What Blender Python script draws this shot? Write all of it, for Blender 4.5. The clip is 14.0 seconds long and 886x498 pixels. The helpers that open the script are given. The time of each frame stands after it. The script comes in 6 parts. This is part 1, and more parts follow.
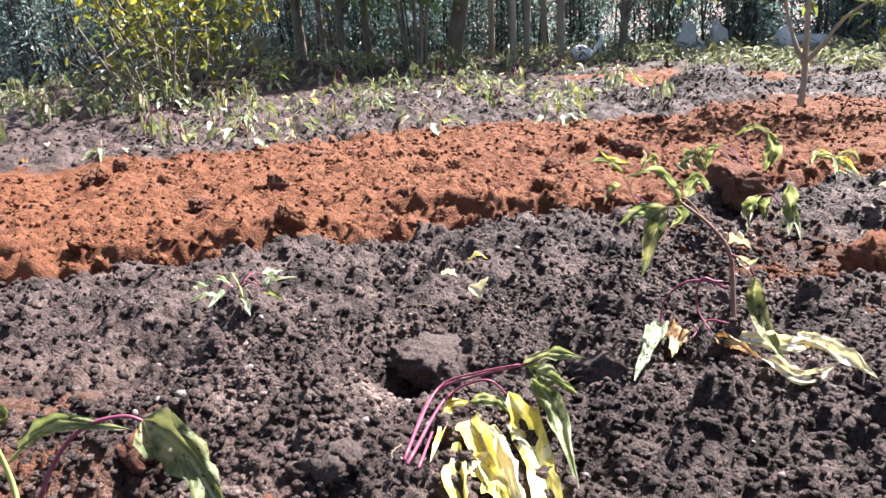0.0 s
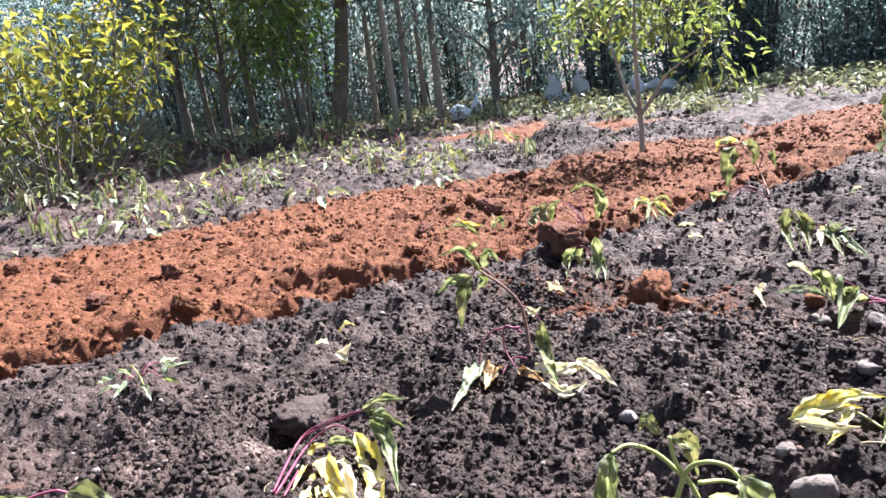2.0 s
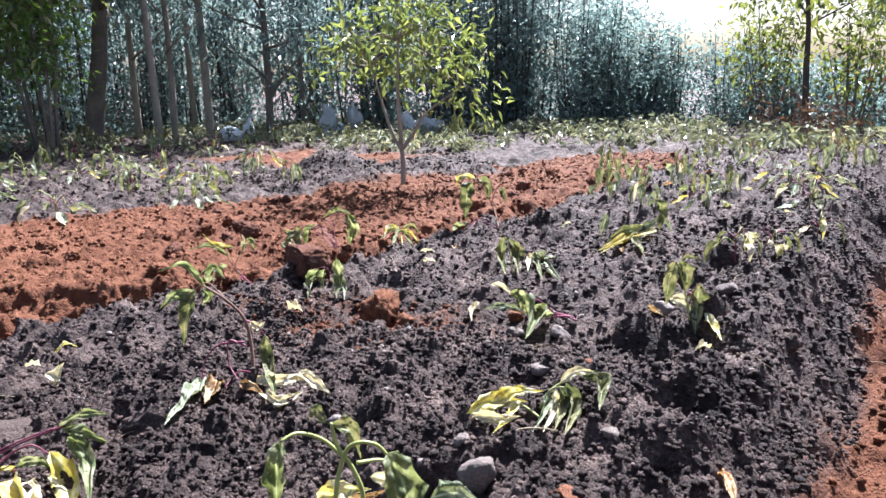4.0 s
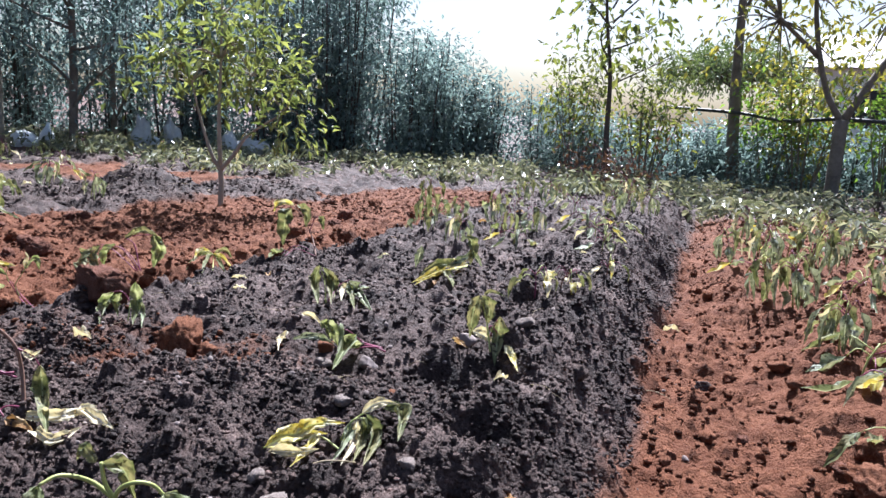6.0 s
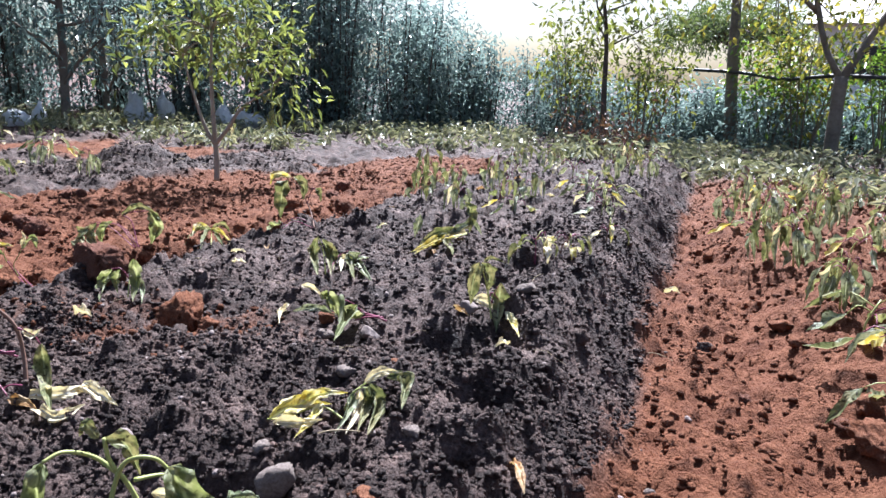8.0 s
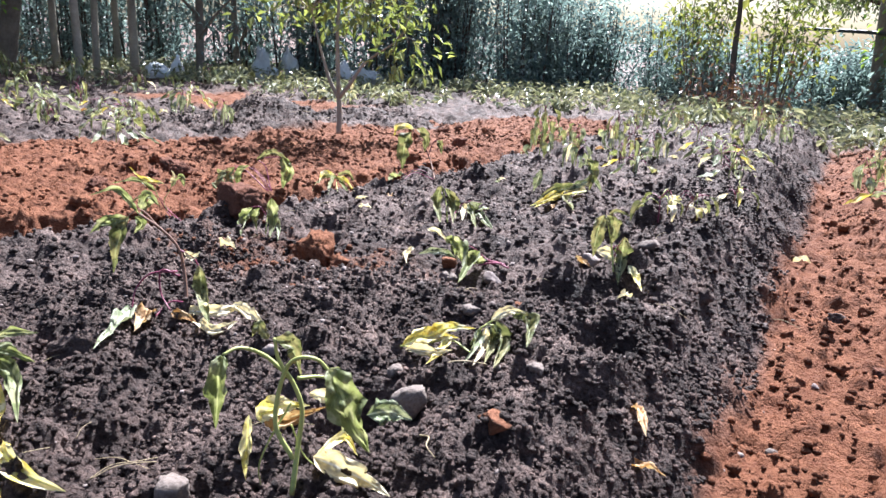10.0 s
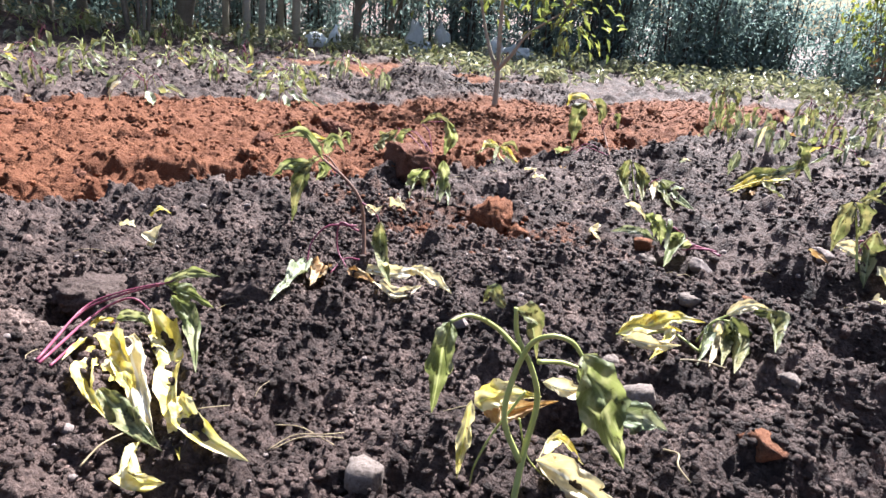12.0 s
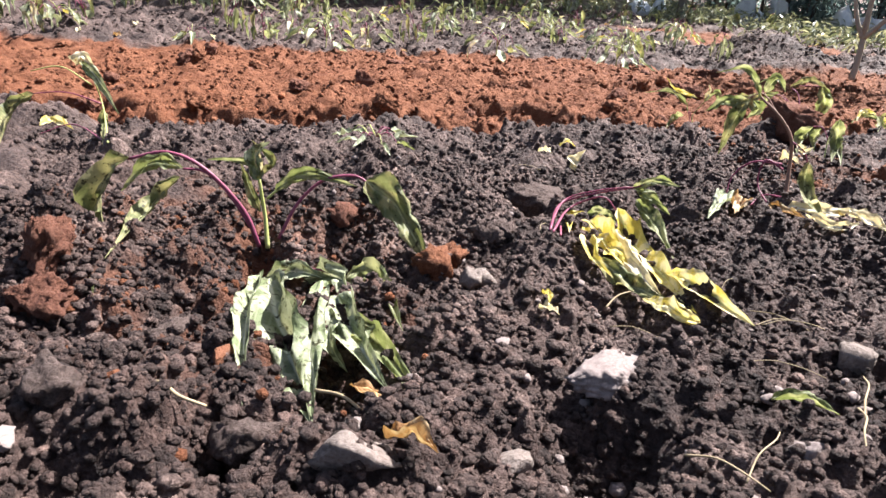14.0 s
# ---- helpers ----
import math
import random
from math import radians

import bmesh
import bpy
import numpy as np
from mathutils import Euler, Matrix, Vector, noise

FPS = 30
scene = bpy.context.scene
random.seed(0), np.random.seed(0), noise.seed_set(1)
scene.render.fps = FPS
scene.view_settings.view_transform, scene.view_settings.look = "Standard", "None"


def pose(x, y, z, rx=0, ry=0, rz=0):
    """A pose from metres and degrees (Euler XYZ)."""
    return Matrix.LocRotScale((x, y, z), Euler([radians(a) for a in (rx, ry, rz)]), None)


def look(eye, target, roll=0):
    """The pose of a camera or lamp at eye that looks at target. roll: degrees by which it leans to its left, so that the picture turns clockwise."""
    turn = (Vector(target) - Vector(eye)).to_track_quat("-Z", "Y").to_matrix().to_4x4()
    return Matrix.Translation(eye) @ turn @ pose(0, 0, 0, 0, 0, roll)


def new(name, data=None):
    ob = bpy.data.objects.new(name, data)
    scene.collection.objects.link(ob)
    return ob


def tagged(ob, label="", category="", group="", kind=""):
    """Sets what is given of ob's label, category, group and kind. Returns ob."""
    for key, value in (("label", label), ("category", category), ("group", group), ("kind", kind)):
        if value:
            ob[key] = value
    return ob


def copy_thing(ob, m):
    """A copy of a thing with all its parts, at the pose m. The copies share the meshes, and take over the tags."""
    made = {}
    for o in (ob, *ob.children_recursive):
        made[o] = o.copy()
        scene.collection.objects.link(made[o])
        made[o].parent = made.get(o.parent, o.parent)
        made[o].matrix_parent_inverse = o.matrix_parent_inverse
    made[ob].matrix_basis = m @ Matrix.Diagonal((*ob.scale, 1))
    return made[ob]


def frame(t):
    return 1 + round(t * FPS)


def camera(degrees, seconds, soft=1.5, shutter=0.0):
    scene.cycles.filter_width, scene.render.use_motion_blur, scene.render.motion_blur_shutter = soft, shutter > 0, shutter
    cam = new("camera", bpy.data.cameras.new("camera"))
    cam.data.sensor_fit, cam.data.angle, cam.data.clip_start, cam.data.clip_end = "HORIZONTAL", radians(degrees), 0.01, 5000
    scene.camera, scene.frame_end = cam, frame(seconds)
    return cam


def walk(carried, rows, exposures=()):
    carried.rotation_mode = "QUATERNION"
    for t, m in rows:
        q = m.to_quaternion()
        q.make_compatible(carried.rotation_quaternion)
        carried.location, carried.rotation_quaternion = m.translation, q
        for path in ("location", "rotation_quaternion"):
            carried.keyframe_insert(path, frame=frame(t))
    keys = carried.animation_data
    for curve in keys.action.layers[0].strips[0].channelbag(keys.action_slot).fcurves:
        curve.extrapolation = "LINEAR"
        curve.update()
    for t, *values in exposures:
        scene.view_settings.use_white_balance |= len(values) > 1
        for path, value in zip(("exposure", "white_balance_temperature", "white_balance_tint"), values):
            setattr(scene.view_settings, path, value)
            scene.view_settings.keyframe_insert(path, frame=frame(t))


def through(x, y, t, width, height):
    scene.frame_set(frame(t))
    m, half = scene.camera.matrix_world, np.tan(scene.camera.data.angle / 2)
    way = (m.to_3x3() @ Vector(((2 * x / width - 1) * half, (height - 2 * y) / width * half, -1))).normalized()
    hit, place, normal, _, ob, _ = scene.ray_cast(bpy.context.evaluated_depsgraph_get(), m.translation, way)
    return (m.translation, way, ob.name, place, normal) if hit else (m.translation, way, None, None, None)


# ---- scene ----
cam = camera(65.0, 14.0)
PATH = [
    (0, (-0.2434, 0.0595, 0.4249), (-1.9267, 0.9388, -0.2025), -3.72),
    (0.5, (-0.2743, 0.1063, 0.4355), (-1.9363, 1.0477, -0.1574), -4.66),
    (1, (-0.2289, 0.1001, 0.4693), (-1.8790, 1.0789, -0.0958), -5.85),
    (1.5, (-0.0345, 0.0291, 0.5194), (-1.6789, 1.0419, -0.0005), -7.10),
    (2, (0.0679, 0.0194, 0.5439), (-1.5057, 1.1451, 0.0371), -7.74),
    (2.5, (0.1256, 0.0200, 0.5314), (-1.3100, 1.3187, 0.0288), -6.65),
    (3, (0.1212, 0.0545, 0.5231), (-1.1602, 1.5083, 0.0286), -4.97),
    (3.5, (0.1841, 0.0008, 0.5257), (-1.0290, 1.5168, 0.0458), -2.94),
    (4, (0.2016, 0.0357, 0.5326), (-0.9310, 1.6134, 0.0552), -1.79),
    (4.2, (0.2069, 0.0402, 0.5348), (-0.8864, 1.6488, 0.0687), -1.04),
    (6.3, (0.2306, 0.0464, 0.5384), (-0.4251, 1.8952, 0.1484), 4.12),
    (6.5, (0.2273, 0.0518, 0.5362), (-0.4076, 1.9034, 0.1261), 4.19),
    (7, (0.2306, 0.0576, 0.5376), (-0.3978, 1.9057, 0.1023), 4.01),
    (7.2, (0.2299, 0.0567, 0.5382), (-0.3969, 1.9057, 0.1044), 3.66),
    (9.3, (0.2223, 0.0462, 0.5140), (-0.6218, 1.7670, -0.0575), 2.16),
    (9.5, (0.2099, 0.0225, 0.5115), (-0.6503, 1.7359, -0.0581), 3.10),
    (10, (0.2056, -0.0054, 0.5048), (-0.7378, 1.6569, -0.0840), 2.78),
    (10.5, (0.1996, -0.0431, 0.4969), (-0.8297, 1.5674, -0.0920), 2.75),
    (11, (0.1906, -0.0723, 0.4885), (-0.9072, 1.4884, -0.1106), 2.82),
    (11.1, (0.1600, -0.0380, 0.4772), (-0.9426, 1.5116, -0.1416), 2.95),
    (11.2, (0.1304, -0.0061, 0.4659), (-0.9767, 1.5324, -0.1724), 3.08),
    (11.3, (0.1029, 0.0223, 0.4552), (-1.0083, 1.5497, -0.2020), 3.20),
    (11.4, (0.0776, 0.0469, 0.4452), (-1.0374, 1.5636, -0.2302), 3.31),
    (11.5, (0.0536, 0.0696, 0.4348), (-1.0659, 1.5753, -0.2577), 3.42),
    (12, (0.0045, 0.0539, 0.4135), (-1.2197, 1.4942, -0.2400), 4.36),
    (12.5, (-0.0045, -0.0035, 0.3967), (-1.3106, 1.3403, -0.3021), 4.16),
    (13, (-0.0153, -0.1013, 0.3881), (-1.4750, 1.0680, -0.3205), 3.85),
    (13.5, (-0.0267, -0.1955, 0.3691), (-1.6206, 0.7918, -0.3270), 3.93),
    (14, (-0.0175, -0.2800, 0.3509), (-1.6707, 0.5402, -0.4199), 3.64),
]
walk(cam, [(t, look(eye, target, roll)) for t, eye, target, roll in PATH],
     [(0, 2.36, 6250, 11), (1, 2.25, 6100, 11), (2.5, 2.42, 5900, 11), (4, 2.08, 5750, 12), (6.3, 1.7, 5700, 13), (7.2, 1.7, 5700, 13), (9.5, 2.18, 5850, 12), (12.5, 2.2, 6250, 12), (14, 2.1, 6500, 13)])

# ---- daylight: high sun beyond the hedge, over the far end of the beds ----
SUN_AZ, SUN_EL = radians(-12), radians(54)     # azimuth from +y towards +x
world = bpy.data.worlds.new("world")
scene.world = world
world.use_nodes = True
sky = world.node_tree.nodes.new("ShaderNodeTexSky")
sky.sky_type, sky.sun_disc = "NISHITA", False
sky.sun_elevation, sky.sun_rotation = SUN_EL, SUN_AZ
sky.air_density, sky.dust_density = 1.0, 3.0
world.node_tree.links.new(sky.outputs[0], world.node_tree.nodes["Background"].inputs[0])
world.node_tree.nodes["Background"].inputs[1].default_value = 0.05
sun = new("sun", bpy.data.lights.new("sun", "SUN"))
sun.data.energy, sun.data.angle, sun.data.color = 5.0, radians(0.6), (1.0, 0.98, 0.965)
sun_way = Vector((math.sin(SUN_AZ) * math.cos(SUN_EL), math.cos(SUN_AZ) * math.cos(SUN_EL), math.sin(SUN_EL)))
sun.matrix_world = look(sun_way * 30, (0, 0, 0))

# ---- materials ----


def material(name):
    m = bpy.data.materials.new(name)
    m.use_nodes = True
    nt = m.node_tree
    return m, nt, nt.nodes["Principled BSDF"], nt.links.new


def node(nt, kind, **values):
    n = nt.nodes.new(kind)
    for key, value in values.items():
        n.inputs[key.replace("_", " ")].default_value = value
    return n


def ramp(nt, fac, stops):
    r = nt.nodes.new("ShaderNodeValToRGB")
    els = r.color_ramp.elements
    while len(els) < len(stops):
        els.new(0.5)
    for e, (pos, col) in zip(els, stops):
        e.position, e.color = pos, (*col, 1)
    nt.links.new(fac, r.inputs[0])
    return r.outputs[0]


def mix(nt, fac, a, b, mode="MIX"):
    n = nt.nodes.new("ShaderNodeMix")
    n.data_type, n.blend_type = "RGBA", mode
    for sock, v in ((n.inputs[0], fac), (n.inputs[6], a), (n.inputs[7], b)):
        if isinstance(v, bpy.types.NodeSocket):
            nt.links.new(v, sock)
        elif isinstance(v, (int, float)):
            sock.default_value = v
        else:
            sock.default_value = (*v, 1)
    return n.outputs[2]


def noise_tex(nt, scale, detail=4.0, rough=0.6, coords=None):
    n = node(nt, "ShaderNodeTexNoise", Scale=scale, Detail=detail, Roughness=rough)
    if coords:
        nt.links.new(coords, n.inputs["Vector"])
    return n.outputs[0]


def bump(nt, bsdf, height, strength, distance):
    b = node(nt, "ShaderNodeBump", Strength=strength, Distance=distance)
    nt.links.new(height, b.inputs["Height"])
    nt.links.new(b.outputs[0], bsdf.inputs["Normal"])


DARK = [(0.32, (0.011, 0.0066, 0.0058)), (0.46, (0.037, 0.0232, 0.02)), (0.57, (0.112, 0.076, 0.0655)), (0.71, (0.36, 0.262, 0.226))]
RED = [(0.3, (0.058, 0.021, 0.011)), (0.47, (0.127, 0.0475, 0.024)), (0.6, (0.192, 0.08, 0.0425)), (0.75, (0.285, 0.136, 0.08))]


def soil_material(name, attribute):
    """Crumbly soil. With attribute it blends dark compost into red earth by the mesh's own soil type."""
    m, nt, bsdf, link = material(name)
    co = nt.nodes.new("ShaderNodeTexCoord").outputs["Object"]
    grain = noise_tex(nt, 130, 8, 0.75, co)
    patch = noise_tex(nt, 9, 5, 0.65, co)
    both = node(nt, "ShaderNodeMix")
    both.inputs[0].default_value = 0.5
    link(grain, both.inputs[2]), link(patch, both.inputs[3])
    dark = ramp(nt, both.outputs[0], DARK)
    red = ramp(nt, both.outputs[0], RED)
    if attribute:
        a = nt.nodes.new("ShaderNodeAttribute")
        a.attribute_name = "red_earth"
        col = mix(nt, a.outputs["Fac"], dark, red)
    else:
        col = red if "red" in name else dark
    rnd = nt.nodes.new("ShaderNodeObjectInfo").outputs["Random"] if not attribute else None
    if rnd:
        isl = nt.nodes.new("ShaderNodeNewGeometry").outputs["Random Per Island"]
        col = mix(nt, 0.8, col, ramp(nt, isl, [(0.0, (0.7, 0.68, 0.66) if "red" in name else (0.4, 0.38, 0.37)), (0.7, (1.0, 1.0, 1.0)), (0.93, (1.3, 1.27, 1.25)), (1.0, (1.9, 1.8, 1.75))]), "MULTIPLY")
    link(col, bsdf.inputs["Base Color"])
    bsdf.inputs["Roughness"].default_value = 0.7
    bsdf.inputs["Specular IOR Level"].default_value = 0.1 if "red" in name else 0.22
    if attribute:
        damp = node(nt, "ShaderNodeMapRange")
        damp.inputs["To Min"].default_value, damp.inputs["To Max"].default_value = 0.24, 0.1
        link(a.outputs["Fac"], damp.inputs[0]), link(damp.outputs[0], bsdf.inputs["Specular IOR Level"])
    # granules: rounded crumbs of 4 to 8 mm, and finer grit on them
    height = grain
    for scale, share in ((150, -0.55), (330, -0.3)):
        warp = mix(nt, 0.006, co, node(nt, "ShaderNodeTexNoise", Scale=90.0).outputs["Color"], "ADD")
        cells = node(nt, "ShaderNodeTexVoronoi", Scale=scale)
        link(warp, cells.inputs["Vector"])
        add = nt.nodes.new("ShaderNodeMath")
        add.operation = "MULTIPLY_ADD"
        add.inputs[1].default_value = share
        link(cells.outputs["Distance"], add.inputs[0]), link(height, add.inputs[2])
        height = add.outputs[0]
    bump(nt, bsdf, height, 1.0, 0.008)
    return m


def leaf_material(name, low, high, spot, spots, through=0.35, faded=None):
    """A soft leaf: mottled blade, pale midrib and side veins, decayed spots, light coming through."""
    m, nt, bsdf, link = material(name)
    uv = nt.nodes.new("ShaderNodeTexCoord").outputs["UV"]
    obj = nt.nodes.new("ShaderNodeTexCoord").outputs["Object"]
    col = ramp(nt, noise_tex(nt, 28, 4, 0.6, obj), [(0.35, low), (0.65, high)])
    if faded:
        where = ramp(nt, noise_tex(nt, 34, 3, 0.55, obj), [(0.47, (0, 0, 0)), (0.58, (1, 1, 1))])
        col = mix(nt, where, col, faded)
    sep = nt.nodes.new("ShaderNodeSeparateXYZ")
    link(uv, sep.inputs[0])
    off = nt.nodes.new("ShaderNodeMath")
    off.operation = "SUBTRACT"
    off.inputs[1].default_value = 0.5
    link(sep.outputs[0], off.inputs[0])
    ab = nt.nodes.new("ShaderNodeMath")
    ab.operation = "ABSOLUTE"
    link(off.outputs[0], ab.inputs[0])
    rib = ramp(nt, ab.outputs[0], [(0.02, (1, 1, 1)), (0.06, (0, 0, 0))])
    side = nt.nodes.new("ShaderNodeMath")
    side.operation = "MULTIPLY_ADD"
    side.inputs[1].default_value = -0.55
    link(ab.outputs[0], side.inputs[0]), link(sep.outputs[1], side.inputs[2])
    wave = nt.nodes.new("ShaderNodeMath")
    wave.operation = "MULTIPLY"
    wave.inputs[1].default_value = 50
    link(side.outputs[0], wave.inputs[0])
    sine = nt.nodes.new("ShaderNodeMath")
    sine.operation = "SINE"
    link(wave.outputs[0], sine.inputs[0])
    vein = ramp(nt, sine.outputs[0], [(0.8, (0, 0, 0)), (0.98, (0.13, 0.13, 0.13))])
    pale = tuple(min(0.75, 1.5 * v + 0.06) for v in high)
    col = mix(nt, mix(nt, 1.0, rib, vein, "ADD"), col, pale)
    blot = ramp(nt, noise_tex(nt, 95, 3, 0.6, obj), [(0.74 - spots, (0, 0, 0)), (0.79 - spots, (1, 1, 1))])
    col = mix(nt, blot, col, spot)
    link(col, bsdf.inputs["Base Color"])
    bsdf.inputs["Roughness"].default_value = 0.5
    bsdf.inputs["Specular IOR Level"].default_value = 0.3
    crease = nt.nodes.new("ShaderNodeMath")
    crease.operation = "MULTIPLY_ADD"
    crease.inputs[1].default_value = 0.04
    link(sine.outputs[0], crease.inputs[0]), link(noise_tex(nt, 60, 4, 0.6, obj), crease.inputs[2])
    bump(nt, bsdf, crease.outputs[0], 0.7, 0.006)
    tr = nt.nodes.new("ShaderNodeBsdfTranslucent")
    link(mix(nt, 1.0, col, (1.2, 1.15, 0.85), "MULTIPLY"), tr.inputs[0])
    ms = node(nt, "ShaderNodeMixShader", Fac=through)
    link(bsdf.outputs[0], ms.inputs[1]), link(tr.outputs[0], ms.inputs[2])
    link(ms.outputs[0], nt.nodes["Material Output"].inputs[0])
    return m


def foliage_material(name, low, high, through=0.35, lit=(1.3, 1.25, 0.6)):
    """Leaves of trees and shrubs: each leaf has its own tone."""
    m, nt, bsdf, link = material(name)
    isl = nt.nodes.new("ShaderNodeNewGeometry").outputs["Random Per Island"]
    col = ramp(nt, isl, [(0.0, low), (0.7, tuple((a + b) / 2 for a, b in zip(low, high))), (1.0, high)])
    link(col, bsdf.inputs["Base Color"])
    bsdf.inputs["Roughness"].default_value = 0.3
    tr = nt.nodes.new("ShaderNodeBsdfTranslucent")
    link(mix(nt, 1.0, col, lit, "MULTIPLY"), tr.inputs[0])
    ms = node(nt, "ShaderNodeMixShader", Fac=through)
    link(bsdf.outputs[0], ms.inputs[1]), link(tr.outputs[0], ms.inputs[2])
    link(ms.outputs[0], nt.nodes["Material Output"].inputs[0])
    return m


def plain_material(name, low, high, scale, rough=0.8, relief=0.4, depth=0.004):
    m, nt, bsdf, link = material(name)
    co = nt.nodes.new("ShaderNodeTexCoord").outputs["Object"]
    n = noise_tex(nt, scale, 6, 0.65, co)
    big = noise_tex(nt, scale / 7, 3, 0.5, co)
    col = mix(nt, 0.5, ramp(nt, n, [(0.3, low), (0.7, high)]), ramp(nt, big, [(0.35, low), (0.65, high)]))
    link(col, bsdf.inputs["Base Color"])
    bsdf.inputs["Roughness"].default_value = rough
    bsdf.inputs["Specular IOR Level"].default_value = 0.3
    bump(nt, bsdf, n, relief, depth)
    return m


def stone_material(name, low, high, dirt, amount, relief=0.007):
    """Rough stone or hard clod: speckled, pitted, with soil stuck to it."""
    m, nt, bsdf, link = material(name)
    co = nt.nodes.new("ShaderNodeTexCoord").outputs["Object"]
    speck = noise_tex(nt, 220, 6, 0.75, co)
    broad = noise_tex(nt, 45, 5, 0.65, co)
    col = ramp(nt, speck, [(0.32, low), (0.68, high)])
    col = mix(nt, ramp(nt, broad, [(0.62 - amount, (0, 0, 0)), (0.72 - amount, (1, 1, 1))]), col, mix(nt, speck, dirt, tuple(2.4 * v for v in dirt)))
    link(col, bsdf.inputs["Base Color"])
    bsdf.inputs["Roughness"].default_value = 0.85
    bsdf.inputs["Specular IOR Level"].default_value = 0.15
    both = nt.nodes.new("ShaderNodeMath")
    both.operation = "MULTIPLY_ADD"
    both.inputs[1].default_value = 2.0
    link(broad, both.inputs[0]), link(speck, both.inputs[2])
    bump(nt, bsdf, both.outputs[0], 1.0, relief)
    return m


SOIL = soil_material("soil", True)
DARK_CRUMB = soil_material("dark_crumbs", False)
RED_CRUMB = soil_material("red_crumbs", False)
LEAF = {
    "green": leaf_material("leaf_green", (0.1, 0.125, 0.045), (0.19, 0.215, 0.09), (0.05, 0.05, 0.02), 0.11, 0.48, (0.28, 0.29, 0.17)),
    "olive": leaf_material("leaf_olive", (0.075, 0.088, 0.033), (0.165, 0.18, 0.08), (0.04, 0.035, 0.015), 0.15, 0.35, (0.26, 0.24, 0.12)),
    "pale": leaf_material("leaf_pale", (0.2, 0.225, 0.14), (0.36, 0.375, 0.265), (0.06, 0.06, 0.03), 0.16, 0.25, (0.14, 0.17, 0.085)),
    "yellow": leaf_material("leaf_yellow", (0.42, 0.33, 0.05), (0.62, 0.53, 0.15), (0.2, 0.13, 0.03), 0.11, 0.3, (0.64, 0.58, 0.37)),
    "cream": leaf_material("leaf_cream", (0.48, 0.41, 0.25), (0.7, 0.64, 0.46), (0.3, 0.2, 0.1), 0.09, 0.3, (0.62, 0.53, 0.34)),
    "brown": leaf_material("leaf_brown", (0.2, 0.1, 0.04), (0.4, 0.24, 0.1), (0.1, 0.05, 0.02), 0.12, 0.3, (0.45, 0.34, 0.2)),
}
STEM_GREEN = plain_material("stem_green", (0.27, 0.3, 0.08), (0.42, 0.44, 0.17), 60, 0.5, 0.2, 0.001)
STEM_RED = plain_material("stem_red", (0.11, 0.02, 0.045), (0.27, 0.07, 0.115), 60, 0.45, 0.2, 0.001)
STEM_BROWN = plain_material("stem_brown", (0.12, 0.07, 0.05), (0.24, 0.13, 0.1), 60, 0.7, 0.3, 0.001)
STRAW = plain_material("straw", (0.2, 0.15, 0.085), (0.4, 0.32, 0.2), 40, 0.7, 0.2, 0.001)
STONE = stone_material("stone", (0.12, 0.095, 0.083), (0.26, 0.215, 0.19), (0.06, 0.042, 0.036), -0.03, 0.004)
STONE_PALE = stone_material("stone_pale", (0.16, 0.128, 0.118), (0.26, 0.215, 0.2), (0.085, 0.062, 0.056), -0.02, 0.0022)
STONE_RED = stone_material("stone_red", (0.13, 0.05, 0.028), (0.28, 0.125, 0.07), (0.04, 0.025, 0.02), 0.05)
BARK = plain_material("bark", (0.09, 0.075, 0.06), (0.24, 0.2, 0.165), 30, 0.9, 0.6, 0.01)
BARK_PALE = plain_material("bark_pale", (0.2, 0.175, 0.14), (0.38, 0.34, 0.28), 30, 0.9, 0.5, 0.008)
BARK_DARK = plain_material("bark_dark", (0.045, 0.035, 0.03), (0.12, 0.09, 0.075), 30, 0.9, 0.6, 0.01)
# paler and bluer than such leaves are: distant haze put into their colour
HAZY_HEDGE_LEAF = foliage_material("hazy_hedge_leaves", (0.085, 0.12, 0.123), (0.28, 0.335, 0.315), 0.55, (1.1, 1.2, 1.1))
SAP_LEAF = foliage_material("sapling_leaves", (0.1, 0.135, 0.05), (0.29, 0.315, 0.13), 0.42, (1.25, 1.25, 0.7))
CANOPY_LEAF = foliage_material("canopy_leaves", (0.1, 0.13, 0.065), (0.34, 0.34, 0.19), 0.55)
YELLOW_LEAF = foliage_material("yellowing_leaves", (0.1, 0.125, 0.035), (0.4, 0.35, 0.1), 0.45)
SHRUB_LEAF = foliage_material("shrub_leaves", (0.07, 0.14, 0.03), (0.22, 0.33, 0.09), 0.45)
OPEN_LEAF = foliage_material("open_tree_leaves", (0.07, 0.1, 0.04), (0.25, 0.26, 0.1), 0.5)
FAR_LEAF = foliage_material("far_leaves", (0.06, 0.095, 0.05), (0.17, 0.22, 0.12), 0.35)
SEED_LEAF = foliage_material("seedling_leaves", (0.1, 0.12, 0.07), (0.42, 0.41, 0.31), 0.3, (1.2, 1.15, 0.8))
SACK = plain_material("sack", (0.62, 0.62, 0.62), (0.82, 0.82, 0.82), 20, 0.5, 0.3, 0.01)
GREY_SACK = plain_material("grey_sack", (0.38, 0.37, 0.36), (0.62, 0.61, 0.59), 20, 0.6, 0.3, 0.01)
WHITEWASH = plain_material("whitewash", (0.68, 0.68, 0.66), (0.8, 0.8, 0.78), 6, 0.8, 0.2, 0.004)
TAN_WALL = plain_material("tan_render", (0.38, 0.29, 0.19), (0.52, 0.42, 0.3), 8, 0.9, 0.3, 0.005)
ROOF = plain_material("roof_sheet", (0.22, 0.2, 0.19), (0.34, 0.31, 0.3), 6, 0.6, 0.2, 0.005)
